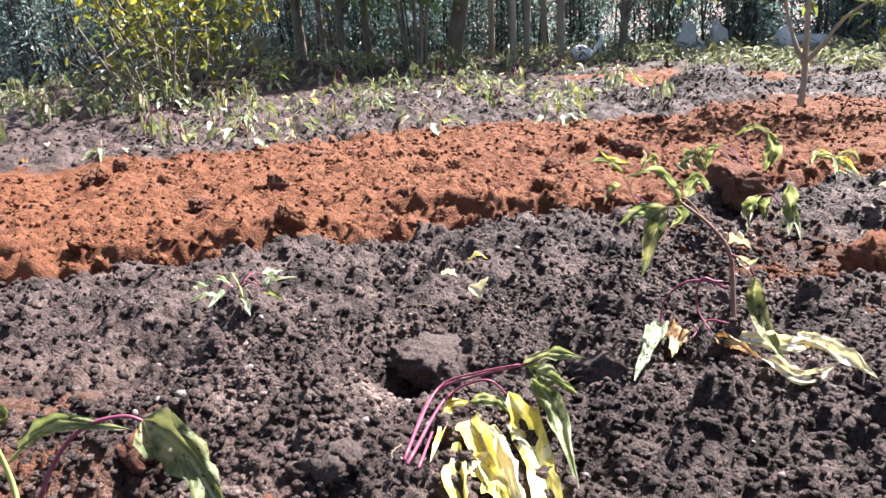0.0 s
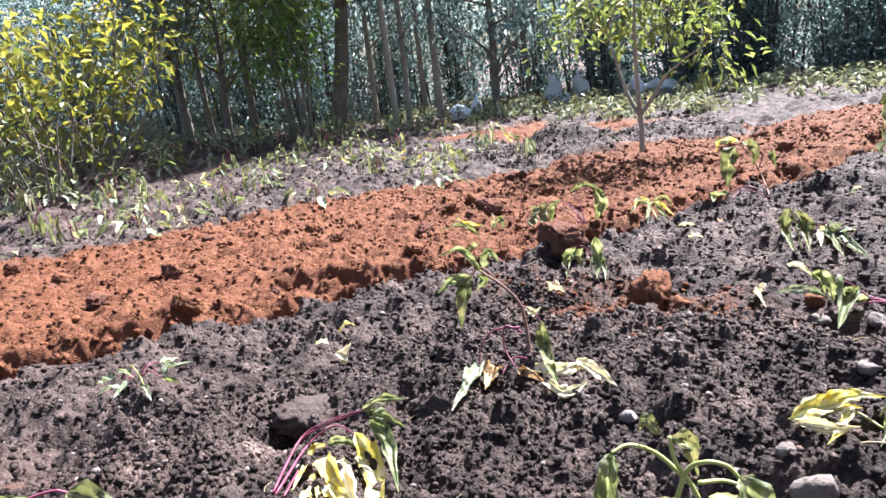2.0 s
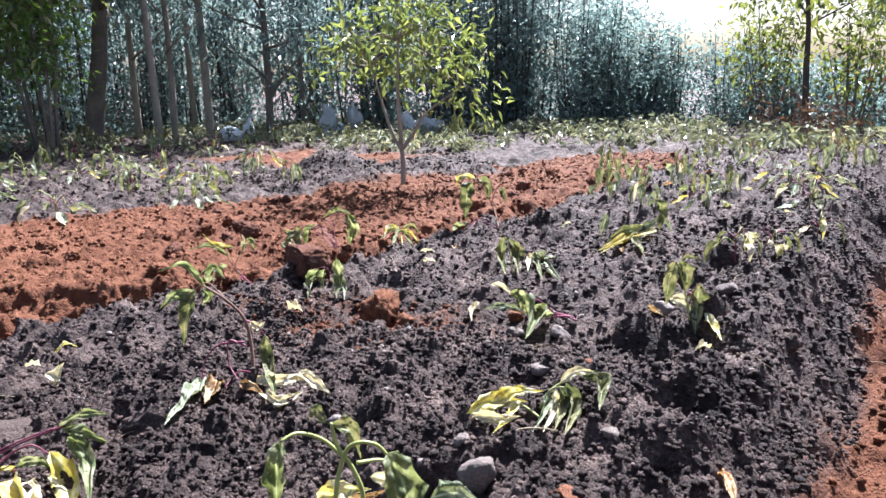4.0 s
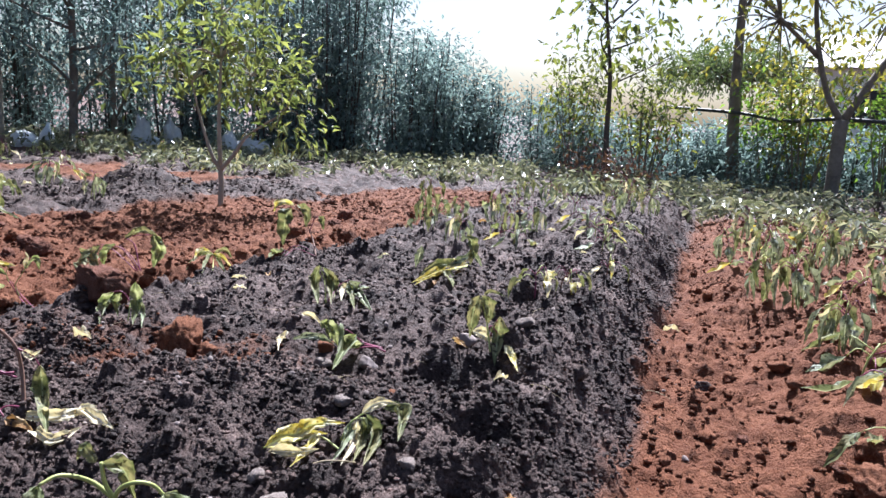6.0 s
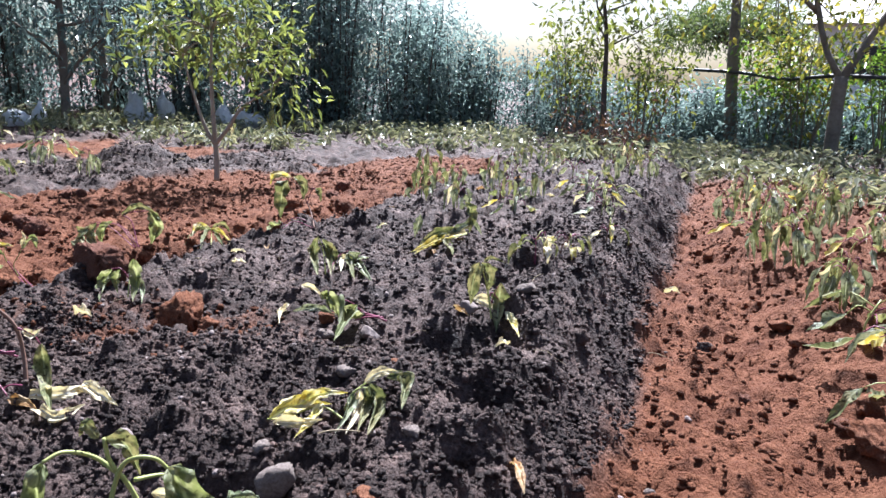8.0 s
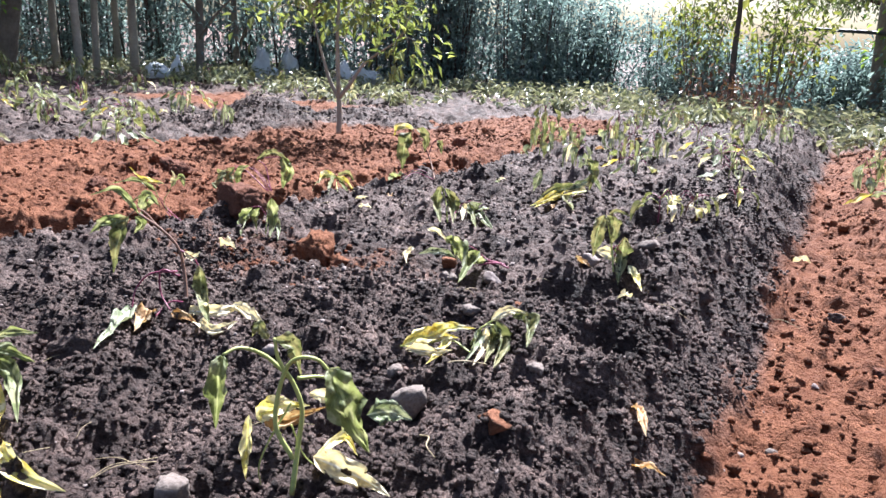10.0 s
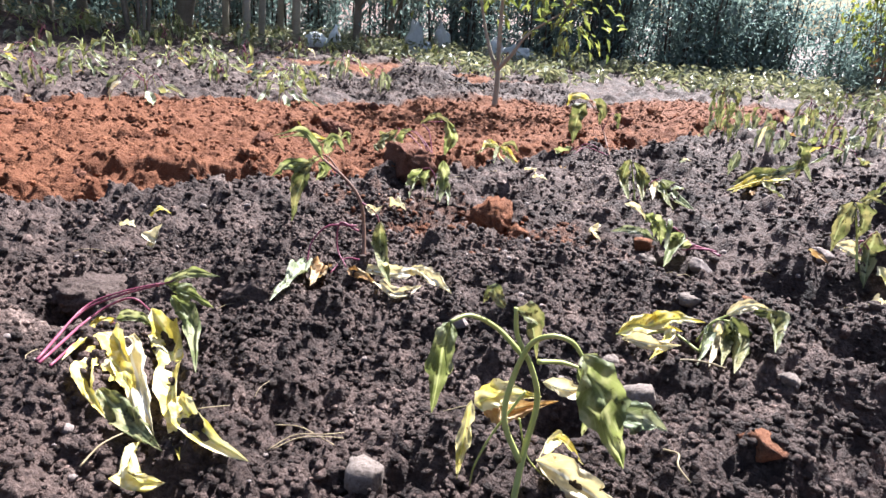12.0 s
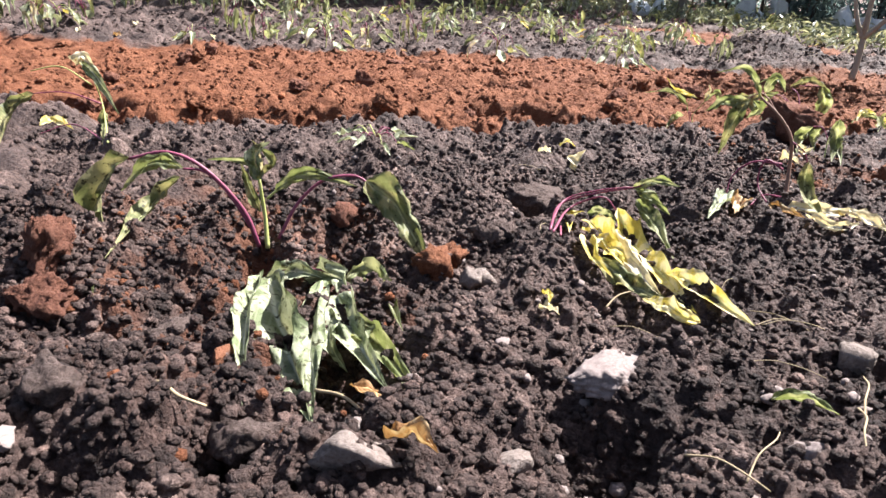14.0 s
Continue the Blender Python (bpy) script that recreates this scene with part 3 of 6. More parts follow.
def rock(name, x, y, size, mat, label, category, seed, sink=0.3, turn=0.0, sharp=0.35, z=None, group="", flat=0.9):
    fine = (0.5 if max(size) > 0.045 else 0.8) if category == "clod" else 0.42
    sharp = sharp * 1.35 if category == "clod" else sharp
    bm = bmesh.new()
    bmesh.ops.create_icosphere(bm, subdivisions=4 if max(size) > 0.042 else 3 if max(size) > 0.018 else 2, radius=1)
    off = Vector((seed * 3.7, seed * 1.3, seed * 2.1))
    cut_rng = random.Random(seed)
    cuts = [Vector((cut_rng.gauss(0, 1), cut_rng.gauss(0, 1), cut_rng.gauss(0.1, 0.8))).normalized() for _ in range(8)]
    cuts = [(n, cut_rng.uniform(0.45, 0.72)) for n in cuts] + [(Vector((0.1, -0.05, 1)).normalized(), flat)]
    for v in bm.verts:
        co = v.co * (1 + noise.noise(v.co * 1.1 + off) * sharp + noise.noise(v.co * 2.7 + off) * sharp * 0.4)
        for n, far in cuts:
            over = co.dot(n) - far
            if over > 0:
                co = co - n * over * (0.55 if category == "clod" else 0.95)
        co = co * (1 + noise.noise(v.co * 5 + off) * sharp * fine + noise.noise(v.co * 11 + off) * sharp * fine * 0.7 + noise.noise(v.co * 22 + off) * sharp * fine * 0.4)
        v.co = Vector((co.x * size[0], co.y * size[1], co.z * size[2]))
    for f in bm.faces:
        f.smooth = True
    me = bpy.data.meshes.new(name)
    bm.to_mesh(me)
    bm.free()
    me.materials.append(mat)
    ob = new(name, me)
    z = ground_at(x, y) if z is None else z
    ob.matrix_basis = pose(x, y, z + size[2] * (1 - 2 * sink), 0, 0, turn)
    return tagged(ob, label, category, group)


CLOD_DARK = stone_material("clod_dark", (0.03, 0.021, 0.018), (0.16, 0.118, 0.104), (0.045, 0.03, 0.026), 0.05)
CLOD_MAROON = stone_material("clod_maroon", (0.07, 0.028, 0.018), (0.21, 0.095, 0.064), (0.05, 0.021, 0.015), 0.03)
CLOD_RED = stone_material("clod_red", (0.09, 0.032, 0.016), (0.27, 0.115, 0.062), (0.06, 0.022, 0.012), 0.06)

rock("clod", -1.46, 1.58, (0.082, 0.06, 0.078), CLOD_MAROON, "large dark maroon block of hard earth on the bed's edge", "clod", 1, 0.22, 20, 0.4, z=-0.085)
rock("clod", -0.97, 1.36, (0.066, 0.055, 0.06), CLOD_RED, "lumpy red earth clod lying on dark compost", "clod", 2, 0.2, 10, 0.4, flat=0.8)
rock("clod", -0.88, 1.37, (0.03, 0.026, 0.022), CLOD_RED, "small piece broken off the red clod", "clod", 5, 0.25, 40, 0.4)
rock("clod", -0.92, 1.3, (0.024, 0.02, 0.018), CLOD_DARK, "small dark lump before the red clod", "clod", 15, 0.25, 40, 0.4)
rock("stone", -0.435, 0.475, (0.03, 0.024, 0.026), STONE, "rounded grey-brown stone half sunk in compost", "stone", 3, 0.3, 30, 0.35)
rock("stone", -0.301, 0.815, (0.036, 0.03, 0.034), STONE, "grey stone beside the green wilted plant", "stone", 4, 0.2, 70, 0.35)
rock("stone", -0.367, 0.865, (0.018, 0.016, 0.014), STONE, "small grey stone behind a larger one", "stone", 14, 0.2, 70, 0.35)
rock("stone", -0.485, 0.157, (0.058, 0.036, 0.016), STONE_PALE, "flat pale stone on the compost", "stone", 46, 0.2, 100, 0.45, flat=0.6)
rock("stone", -0.448, -0.138, (0.042, 0.026, 0.018), STONE, "flat grey stone with a sharp edge", "stone", 7, 0.25, 64, 0.35)
rock("stone", -0.421, 0.325, (0.011, 0.009, 0.008), STONE_PALE, "little rounded pebble on the soil", "stone", 18, 0.3, 15, 0.35)
rock("stone", -0.821, 0.171, (0.026, 0.02, 0.018), STONE, "grey stone near the arching plant", "stone", 8, 0.25, 15, 0.35)
rock("clod", -0.883, 0.138, (0.036, 0.03, 0.03), CLOD_RED, "crumbly red clod near the arching plant", "clod", 120, 0.3, 20, 0.4)
rock("clod", -0.899, 0.247, (0.028, 0.022, 0.02), CLOD_DARK, "dark rounded clod on the bed", "clod", 121, 0.3, 50, 0.4)
rock("clod", -1.183, 0.503, (0.085, 0.06, 0.055), CLOD_DARK, "big dark compost clod over a hollow", "clod", 10, 0.4, 50, 0.4)
rock("clod", -0.960, 0.678, (0.066, 0.042, 0.04), CLOD_DARK, "flat dark block of compost by a hollow", "clod", 9, 0.35, 40, 0.4)
rock("stone", -0.611, 0.099, (0.013, 0.01, 0.008), STONE_PALE, "pale stone chip on the compost", "stone", 122, 0.3, 50, 0.35)
rock("clod", -1.027, -0.377, (0.05, 0.04, 0.046), CLOD_MAROON, "round dark red clod beside the plant", "clod", 11, 0.38, 0, 0.45)
rock("clod", -0.894, 0.171, (0.028, 0.022, 0.02), CLOD_RED, "small reddish clod beside the drooping plant", "clod", 123, 0.3, 30, 0.4)
rock("stone", -0.820, 0.185, (0.028, 0.02, 0.016), STONE, "grey stone among the crumbs", "stone", 124, 0.3, 30, 0.35)
rock("stone", -0.314, 0.231, (0.019, 0.013, 0.015), STONE_PALE, "pale angular stone on the compost", "stone", 125, 0.25, 60, 0.35)
rock("stone", -0.412, 0.301, (0.011, 0.009, 0.008), STONE_PALE, "small pale pebble on the bed", "stone", 126, 0.3, 60, 0.35)
rock("stone", -0.482, -0.122, (0.014, 0.011, 0.009), STONE_PALE, "pale chip beneath the limp leaves", "stone", 127, 0.3, 10, 0.35)
rock("stone", -0.616, 0.100, (0.013, 0.01, 0.008), STONE_PALE, "pale chip on the compost", "stone", 128, 0.3, 70, 0.35)
rock("stone", -0.586, -0.396, (0.024, 0.018, 0.014), STONE_PALE, "pale stone by the bed's edge", "stone", 129, 0.3, 40, 0.35)
rock("stone", -0.427, 0.005, (0.022, 0.016, 0.014), STONE, "brownish stone near a dark hollow", "stone", 130, 0.3, 110, 0.35)
rock("clod", -0.771, -0.239, (0.03, 0.024, 0.02), CLOD_DARK, "dark crumbly clod under the drooping leaf", "clod", 131, 0.3, 110, 0.4)
rock("clod", -0.912, 0.266, (0.03, 0.024, 0.02), CLOD_DARK, "dark clod near the yellow plant", "clod", 132, 0.3, 20, 0.4)
rock("clod", -0.550, -0.208, (0.036, 0.026, 0.024), CLOD_DARK, "dark clod casting a hard shadow", "clod", 133, 0.3, 70, 0.4)
rock("clod", -1.094, 0.055, (0.04, 0.024, 0.022), CLOD_MAROON, "maroon clod behind the drooping plant", "clod", 134, 0.3, 15, 0.4)
rock("clod", -0.932, -0.387, (0.05, 0.036, 0.034), CLOD_MAROON, "large dark red clod beside the plant", "clod", 135, 0.35, 35, 0.4)
rock("clod", -0.636, -0.354, (0.034, 0.026, 0.024), CLOD_DARK, "dark crusted clod over a hollow", "clod", 136, 0.3, 35, 0.4)
rock("stone", -0.677, -0.203, (0.03, 0.012, 0.01), STONE_RED, "narrow brown chip under the limp leaves", "stone", 137, 0.2, 150, 0.3)
rock("stone", -0.640, 1.516, (0.034, 0.022, 0.016), STONE_RED, "flat brownish stone under wilted leaves", "stone", 12, 0.25, 50, 0.35)
rock("stone", -0.578, 1.401, (0.026, 0.018, 0.014), STONE, "flat grey stone beside the broad leaf", "stone", 13, 0.25, 20, 0.35)
rock("stone", -0.465, 1.420, (0.03, 0.022, 0.018), STONE_PALE, "light stone beside the broad leaf", "stone", 16, 0.25, 140, 0.35)
rock("stone", -0.299, 1.631, (0.036, 0.02, 0.018), STONE_PALE, "light grey stone leaning by a seedling", "stone", 19, 0.2, 150, 0.35)
rock("stone", -0.315, 1.231, (0.028, 0.01, 0.009), STONE_RED, "narrow reddish stone chip", "stone", 17, 0.2, 10, 0.3)
rock("stone", -0.378, 1.153, (0.03, 0.018, 0.012), STONE, "flat grey stone chip", "stone", 22, 0.2, 30, 0.35)
rock("stone", -0.183, 1.771, (0.036, 0.022, 0.018), STONE, "dark grey flat stone on the bed", "stone", 21, 0.25, 15, 0.35)
rock("clod", -0.024, 1.681, (0.03, 0.028, 0.028), CLOD_DARK, "dark lump on the bed's slope", "clod", 20, 0.3, 0, 0.4)
rock("stone", -0.174, 0.994, (0.024, 0.018, 0.015), STONE, "brown stone at the bed's shoulder", "stone", 23, 0.25, 15, 0.35)
rock("stone", -0.606, 0.828, (0.02, 0.015, 0.012), STONE_PALE, "small pale stone behind the looping stems", "stone", 24, 0.25, 15, 0.35)
rock("stone", 0.194, 1.285, (0.016, 0.013, 0.012), STONE, "grey pebble at the foot of the slope", "stone", 25, 0.25, 15, 0.35)
rock("stone", 0.247, 1.643, (0.012, 0.01, 0.01), STONE_PALE, "small white pebble in the furrow", "stone", 26, 0.2, 15, 0.35)
rock("stone", 0.206, 1.623, (0.024, 0.02, 0.018), STONE_RED, "rounded brown stone in the furrow", "stone", 27, 0.25, 15, 0.35)
rock("stone", -0.014, 1.179, (0.007, 0.006, 0.006), STONE_PALE, "tiny white pebble on the slope", "stone", 28, 0.25, 15, 0.35)
rock("stone", -0.137, 0.763, (0.036, 0.018, 0.016), STONE_RED, "flat rusty stone chip on the compost", "stone", 29, 0.15, -12, 0.35)
rock("clod", 0.494, 2.387, (0.036, 0.029, 0.023), CLOD_RED, "red earth clod in the furrow", "clod", 30, 0.28, 0, 0.4, group="furrow clods")
rock("clod", 0.528, 2.166, (0.032, 0.026, 0.021), CLOD_RED, "red earth clod in the furrow", "clod", 31, 0.28, 40, 0.4, group="furrow clods")
rock("clod", 0.625, 1.813, (0.04, 0.032, 0.026), CLOD_RED, "red earth clod in the furrow", "clod", 32, 0.28, 80, 0.4, group="furrow clods")
rock("clod", 0.629, 1.649, (0.06, 0.048, 0.039), CLOD_RED, "red earth clod in the furrow", "clod", 33, 0.28, 120, 0.4, group="furrow clods")
rock("clod", 0.351, 2.309, (0.024, 0.019, 0.016), CLOD_RED, "red earth clod in the furrow", "clod", 34, 0.28, 160, 0.4, group="furrow clods")
rock("clod", 0.284, 2.196, (0.03, 0.024, 0.019), CLOD_DARK, "dark crumbly clod in the furrow", "clod", 35, 0.28, 200, 0.4, group="furrow clods")
rock("clod", 0.219, 2.109, (0.022, 0.018, 0.014), CLOD_RED, "red earth clod in the furrow", "clod", 36, 0.28, 240, 0.4, group="furrow clods")
rock("clod", 0.201, 1.610, (0.024, 0.019, 0.016), CLOD_RED, "red earth clod in the furrow", "clod", 37, 0.28, 280, 0.4, group="furrow clods")
rock("clod", 0.404, 2.657, (0.02, 0.016, 0.013), CLOD_RED, "red earth clod in the furrow", "clod", 38, 0.28, 320, 0.4, group="furrow clods")
rock("clod", 0.450, 2.618, (0.02, 0.016, 0.013), CLOD_RED, "red earth clod in the furrow", "clod", 39, 0.28, 360, 0.4, group="furrow clods")
rock("clod", 0.316, 2.923, (0.02, 0.016, 0.013), CLOD_RED, "red earth clod in the furrow", "clod", 40, 0.28, 400, 0.4, group="furrow clods")
rock("clod", 0.495, 2.020, (0.02, 0.016, 0.013), CLOD_RED, "red earth clod in the furrow", "clod", 41, 0.28, 440, 0.4, group="furrow clods")
rock("clod", 0.349, 2.174, (0.022, 0.018, 0.014), CLOD_RED, "red earth clod in the furrow", "clod", 42, 0.28, 480, 0.4, group="furrow clods")
rock("clod", -3.093, 0.796, (0.07, 0.053, 0.056), CLOD_MAROON, "tall dark red clod on the dug strip", "clod", 60, 0.25, 0, 0.4)
rock("clod", -2.451, 0.645, (0.06, 0.045, 0.048), CLOD_RED, "rough red clod on the dug strip", "clod", 61, 0.25, 50, 0.4)
rock("clod", -2.488, 1.763, (0.055, 0.041, 0.044), CLOD_MAROON, "dark brown stone on the red strip", "clod", 62, 0.25, 100, 0.4)
rock("clod", -4.001, 1.264, (0.055, 0.041, 0.044), STONE_RED, "brown stone at the edge of the dug strip", "clod", 63, 0.25, 150, 0.4)
rock("clod", -2.477, 2.175, (0.06, 0.045, 0.048), CLOD_MAROON, "dark clod on the red strip", "clod", 64, 0.25, 200, 0.4)
rock("clod", -2.894, 2.377, (0.05, 0.038, 0.04), CLOD_RED, "flattish red clod on the strip", "clod", 65, 0.25, 250, 0.4)
rock("clod", -2.788, 2.151, (0.045, 0.034, 0.036), CLOD_RED, "rounded red clod on the strip", "clod", 66, 0.25, 300, 0.4)
rock("clod", -3.991, 0.180, (0.06, 0.045, 0.048), CLOD_RED, "red clod by the greyish bed", "clod", 67, 0.25, 350, 0.4)
rock("clod", -1.928, 3.883, (0.05, 0.038, 0.04), CLOD_MAROON, "dark clod beside the sapling", "clod", 68, 0.25, 400, 0.4)
rock("clod", -2.696, 2.318, (0.055, 0.041, 0.044), CLOD_MAROON, "dark maroon clod on the strip", "clod", 69, 0.25, 450, 0.4)
rock("clod", -3.982, 0.132, (0.06, 0.045, 0.048), CLOD_MAROON, "dark clod where the strip meets the grey bed", "clod", 70, 0.25, 500, 0.4)
edge_rng = random.Random(17)
for k in range(90):
    y = edge_rng.uniform(-0.5, 3.2)
    x = float(left_edge(y)) - 0.2 + edge_rng.gauss(-0.05, 0.07)
    q = edge_rng.uniform(0.012, 0.04) * (1.2 if k % 7 == 0 else 0.85)
    rock("clod", x, y, (q, q * edge_rng.uniform(0.6, 1), q * edge_rng.uniform(0.6, 0.95)), CLOD_RED if edge_rng.random() < 0.75 else CLOD_MAROON, "red crumbly clod at the strip's edge", "clod", 200 + k, 0.35, edge_rng.uniform(0, 360), 0.4, group="clods along the strip's edge")
for k in range(60):
    y = edge_rng.uniform(1.0, 4.5)
    x = edge_rng.uniform(0.15, 0.85)
    q = edge_rng.uniform(0.01, 0.026)
    rock("clod", x, y, (q, q * edge_rng.uniform(0.6, 1), q * edge_rng.uniform(0.6, 0.95)), CLOD_RED if edge_rng.random() < 0.8 else CLOD_MAROON, "small red clod in the furrow", "clod", 300 + k, 0.3, edge_rng.uniform(0, 360), 0.4, group="furrow clods")
clod_rng = random.Random(3)
for k in range(80):
    y = clod_rng.uniform(-0.6, 5.0)
    x = clod_rng.uniform(float(far_edge(y)) + 0.1, float(left_edge(y)) - 0.22)
    s = clod_rng.uniform(0.02, 0.055)
    rock("clod", x, y, (s, s * clod_rng.uniform(0.6, 1), s * clod_rng.uniform(0.5, 0.8)), CLOD_RED if clod_rng.random() < 0.7 else CLOD_MAROON, "red earth clod on the dug strip", "clod", 400 + k, 0.3, clod_rng.uniform(0, 360), 0.45, group="clods on the red strip")

# ---- wilted plants ----
leaf_rng = random.Random(11)


def plant(label, x, y, heading, category="wilted plant", group="wilted plants on the bed", z=None):
    p = new("wilted_plant")
    p.matrix_basis = pose(x, y, ground_at(x, y) if z is None else z, 0, 0, heading)
    return tagged(p, label, category, group)


def stalk(p, name, thick, pts, mat, sides=7, turns=5):
    v, f = [], []
    tube(v, f, np.array(pts) / 100, thick / 200, thick / 330, sides, turns * len(pts))
    return link_mesh(name, v, f, mat, p)


def stem(p, thick, *pts, mat=None, **fine):
    return stalk(p, "stem", thick, pts, mat or STEM_GREEN, **fine)


def petiole(p, thick, *pts, mat=None, **fine):
    return stalk(p, "petiole", thick, pts, mat or STEM_RED, **fine)


def leaf(p, kind, width, *pts, hint=(0.0, -0.8, 0.6), long=20, across=10):
    line = curve_points(np.array(pts) / 100, long)
    tang = np.gradient(line, axis=0)
    tang /= np.linalg.norm(tang, axis=1)[:, None] + 1e-9
    twist = leaf_rng.uniform(-0.5, 0.5)
    fold = leaf_rng.uniform(0.5, 1.4)
    off, crumple = Vector((leaf_rng.uniform(0, 90), leaf_rng.uniform(0, 90), 0)), leaf_rng.uniform(0.5, 0.95)
    pleat, pleats = leaf_rng.uniform(0.04, 0.13), leaf_rng.uniform(2, 3.5)
    waves, phase, amp = leaf_rng.uniform(2.5, 5.5), leaf_rng.uniform(0, 6), leaf_rng.uniform(0.18, 0.42)
    width = width * (0.96 if long > 10 else 0.74)
    verts, uvs, faces = [], [], []
    for i, (c, t) in enumerate(zip(line, tang)):
        s = i / (long - 1)
        side = np.cross(t, hint)
        n = np.linalg.norm(side)
        side = side / n if n > 1e-3 else np.array((1.0, 0, 0))
        up = np.cross(side, t)
        a = twist * (s - 0.3)
        side, up = side * math.cos(a) + up * math.sin(a), up * math.cos(a) - side * math.sin(a)
        half = width / 200 * max(0.02, math.sin(math.pi * min(1, s**0.72)) ** 0.85 * (1.08 - 0.32 * s))
        half *= 1 + 0.5 * noise.noise(off + Vector((0.0, 4.5 * s, 7.0)))
        for k in range(across + 1):
            u = 2 * k / across - 1
            edge = 1 + (leaf_rng.uniform(-0.2, 0.12) if k in (0, across) else 0)
            lift = fold * abs(u) ** 1.2 + amp * u * u * math.sin(waves * math.pi * s + phase + (1.3 if u > 0 else 0)) - 0.25 * fold * u**4
            lift += crumple * noise.noise(off + Vector((1.5 * u, 5.0 * s, 0.0))) + 0.4 * crumple * noise.noise(off + Vector((3.5 * u, 11.0 * s, 3.0))) + pleat * math.sin(pleats * math.pi * u + 4 * s + phase)
            verts.append(tuple(c + side * u * half * edge * (1 - 0.22 * fold) + up * half * lift))
            uvs.append((k / across, s))
    for i in range(long - 1):
        for k in range(across):
            a = i * (across + 1) + k
            faces.append((a, a + 1, a + across + 2, a + across + 1))
    return link_mesh("leaf", verts, faces, LEAF[kind], p, {"green": "limp green leaf", "olive": "drooping spotted olive leaf", "pale": "shrivelled pale grey-green leaf", "yellow": "withered yellow leaf", "cream": "dried cream leaf", "brown": "curled dry brown leaf"}[kind], uvs=uvs)


def hero_plants():
    p = plant("green wilted plant with looping pale stems", -0.292, 0.535, 40.4)
    stem(p, 0.68, (-0.2, -1.5, 0.8), (0.5, 0, 5.8), (1.1, 0, 11.1), (0.2, 0, 14.6), (-1.4, 0, 17.7), (-1.8, -0, 20.4))
    stem(p, 0.62, (-0, -1, 5.4), (-1.8, -1, 9.5), (-1.6, -1, 13.4), (-0.4, -1, 17.3), (1.2, -2, 18.9), (3, -2, 18.5), (4.1, -2, 17.2))
    petiole(p, 0.55, (-0.3, 1, 15), (-3, 2, 17.3), (-5.6, 1, 18.9), (-7.4, 0, 18.6), mat=STEM_GREEN)
    petiole(p, 0.5, (0.7, 0, 15.3), (3, 1, 14.9), (4.6, 1, 14.5), mat=STEM_GREEN)
    petiole(p, 0.28, (-0.1, 0, 12.2), (-2.7, -0, 7.4), (-4, 0, 3.9), (-4.1, 2.8, -0.6), mat=STEM_GREEN)
    petiole(p, 0.22, (-0.2, 1, 8.7), (1.2, 2, 3.8), (3.4, 2, 1.4), mat=STEM_GREEN)
    leaf(p, "green", 3.3, (-7.4, 0, 18.6), (-7.9, -1, 16.7), (-8.1, -1, 13.8), (-8.5, -1, 9.9))
    leaf(p, "green", 5.2, (4.1, -2, 17.4), (5.4, -3, 15.2), (6.7, -4, 11.8), (8.7, -4, 7.6))
    leaf(p, "green", 2.6, (4.5, 1, 14.5), (5.9, 1, 11), (5.9, 1, 7.3))
    leaf(p, "pale", 4.3, (8.8, 2, 8.9), (11.6, 3, 8.6), (14.6, 3, 7.3))
    leaf(p, "olive", 2.6, (-1.8, -0, 20.4), (-0.1, 2, 18.4), (1, 3, 14))
    leaf(p, "olive", 1.6, (-2.6, 2, 19.4), (-3.8, 3, 20.6), (-4.5, 3, 19.3))
    leaf(p, "yellow", 2.0, (-4.9, 0, 10.9), (-5.3, -0, 6.9), (-5.6, 0, 2.1))
    leaf(p, "yellow", 3.1, (-4.4, 3, 8.7), (-1.7, 3, 10), (2, 3, 10))
    leaf(p, "brown", 3.4, (-4.1, 4, 8.4), (-0.8, 4, 7.7), (3.9, 4, 9.1))
    leaf(p, "cream", 2.8, (1.9, 3, 11.6), (4.5, 3, 10.9), (6.9, 4, 11.2))
    leaf(p, "cream", 4.8, (2.3, 3.3, 2.6), (5.5, 2.1, 1.5), (9.1, 1.7, -0.5), (11.1, -5.4, 2.4))
    leaf(p, "yellow", 2.3, (2.5, 3.2, 2.6), (6.6, 14.4, -2), (8.1, 7, -0.2))
    p = plant("collapsed plant with yellow leaves and red stalks", -0.965, 0.380, 51.3)
    petiole(p, 0.42, (2.3, -14.9, 5.8), (2.6, 0, 5.1), (7.7, -0, 7.7), (13.6, 0, 9.5), (16.2, -0, 10.4))
    petiole(p, 0.42, (2.8, -15.6, 5.8), (4.3, -0, 4.7), (9.4, 0, 7.4), (12.2, 0, 5.3))
    petiole(p, 0.36, (4, -15.6, 5.4), (3.5, -0, 2.2), (7.1, 0, 3.6))
    petiole(p, 0.36, (2, -11, 5.2), (3.4, 0, 6.1), (8.5, 0, 8.4), (13.6, 0, 9.7))
    leaf(p, "green", 2.3, (14.1, 0, 9.5), (17.4, 0, 11.1), (21.7, 0, 10.8))
    leaf(p, "green", 2.6, (14.7, 0, 9.4), (17.6, -0, 8.1), (20.7, 0, 5.8))
    leaf(p, "green", 3.8, (15, 0, 7.8), (17.8, -2, 5.1), (20.7, -16.1, 4.3))
    leaf(p, "yellow", 5.2, (12.2, 0, 5.9), (15.1, -3, 1.6), (18.9, -21.1, 3.6), (22.1, -34.6, 4.9))
    leaf(p, "yellow", 4.2, (19.6, -21, 4), (23.6, -31.2, 6), (28.8, -35, 4.7))
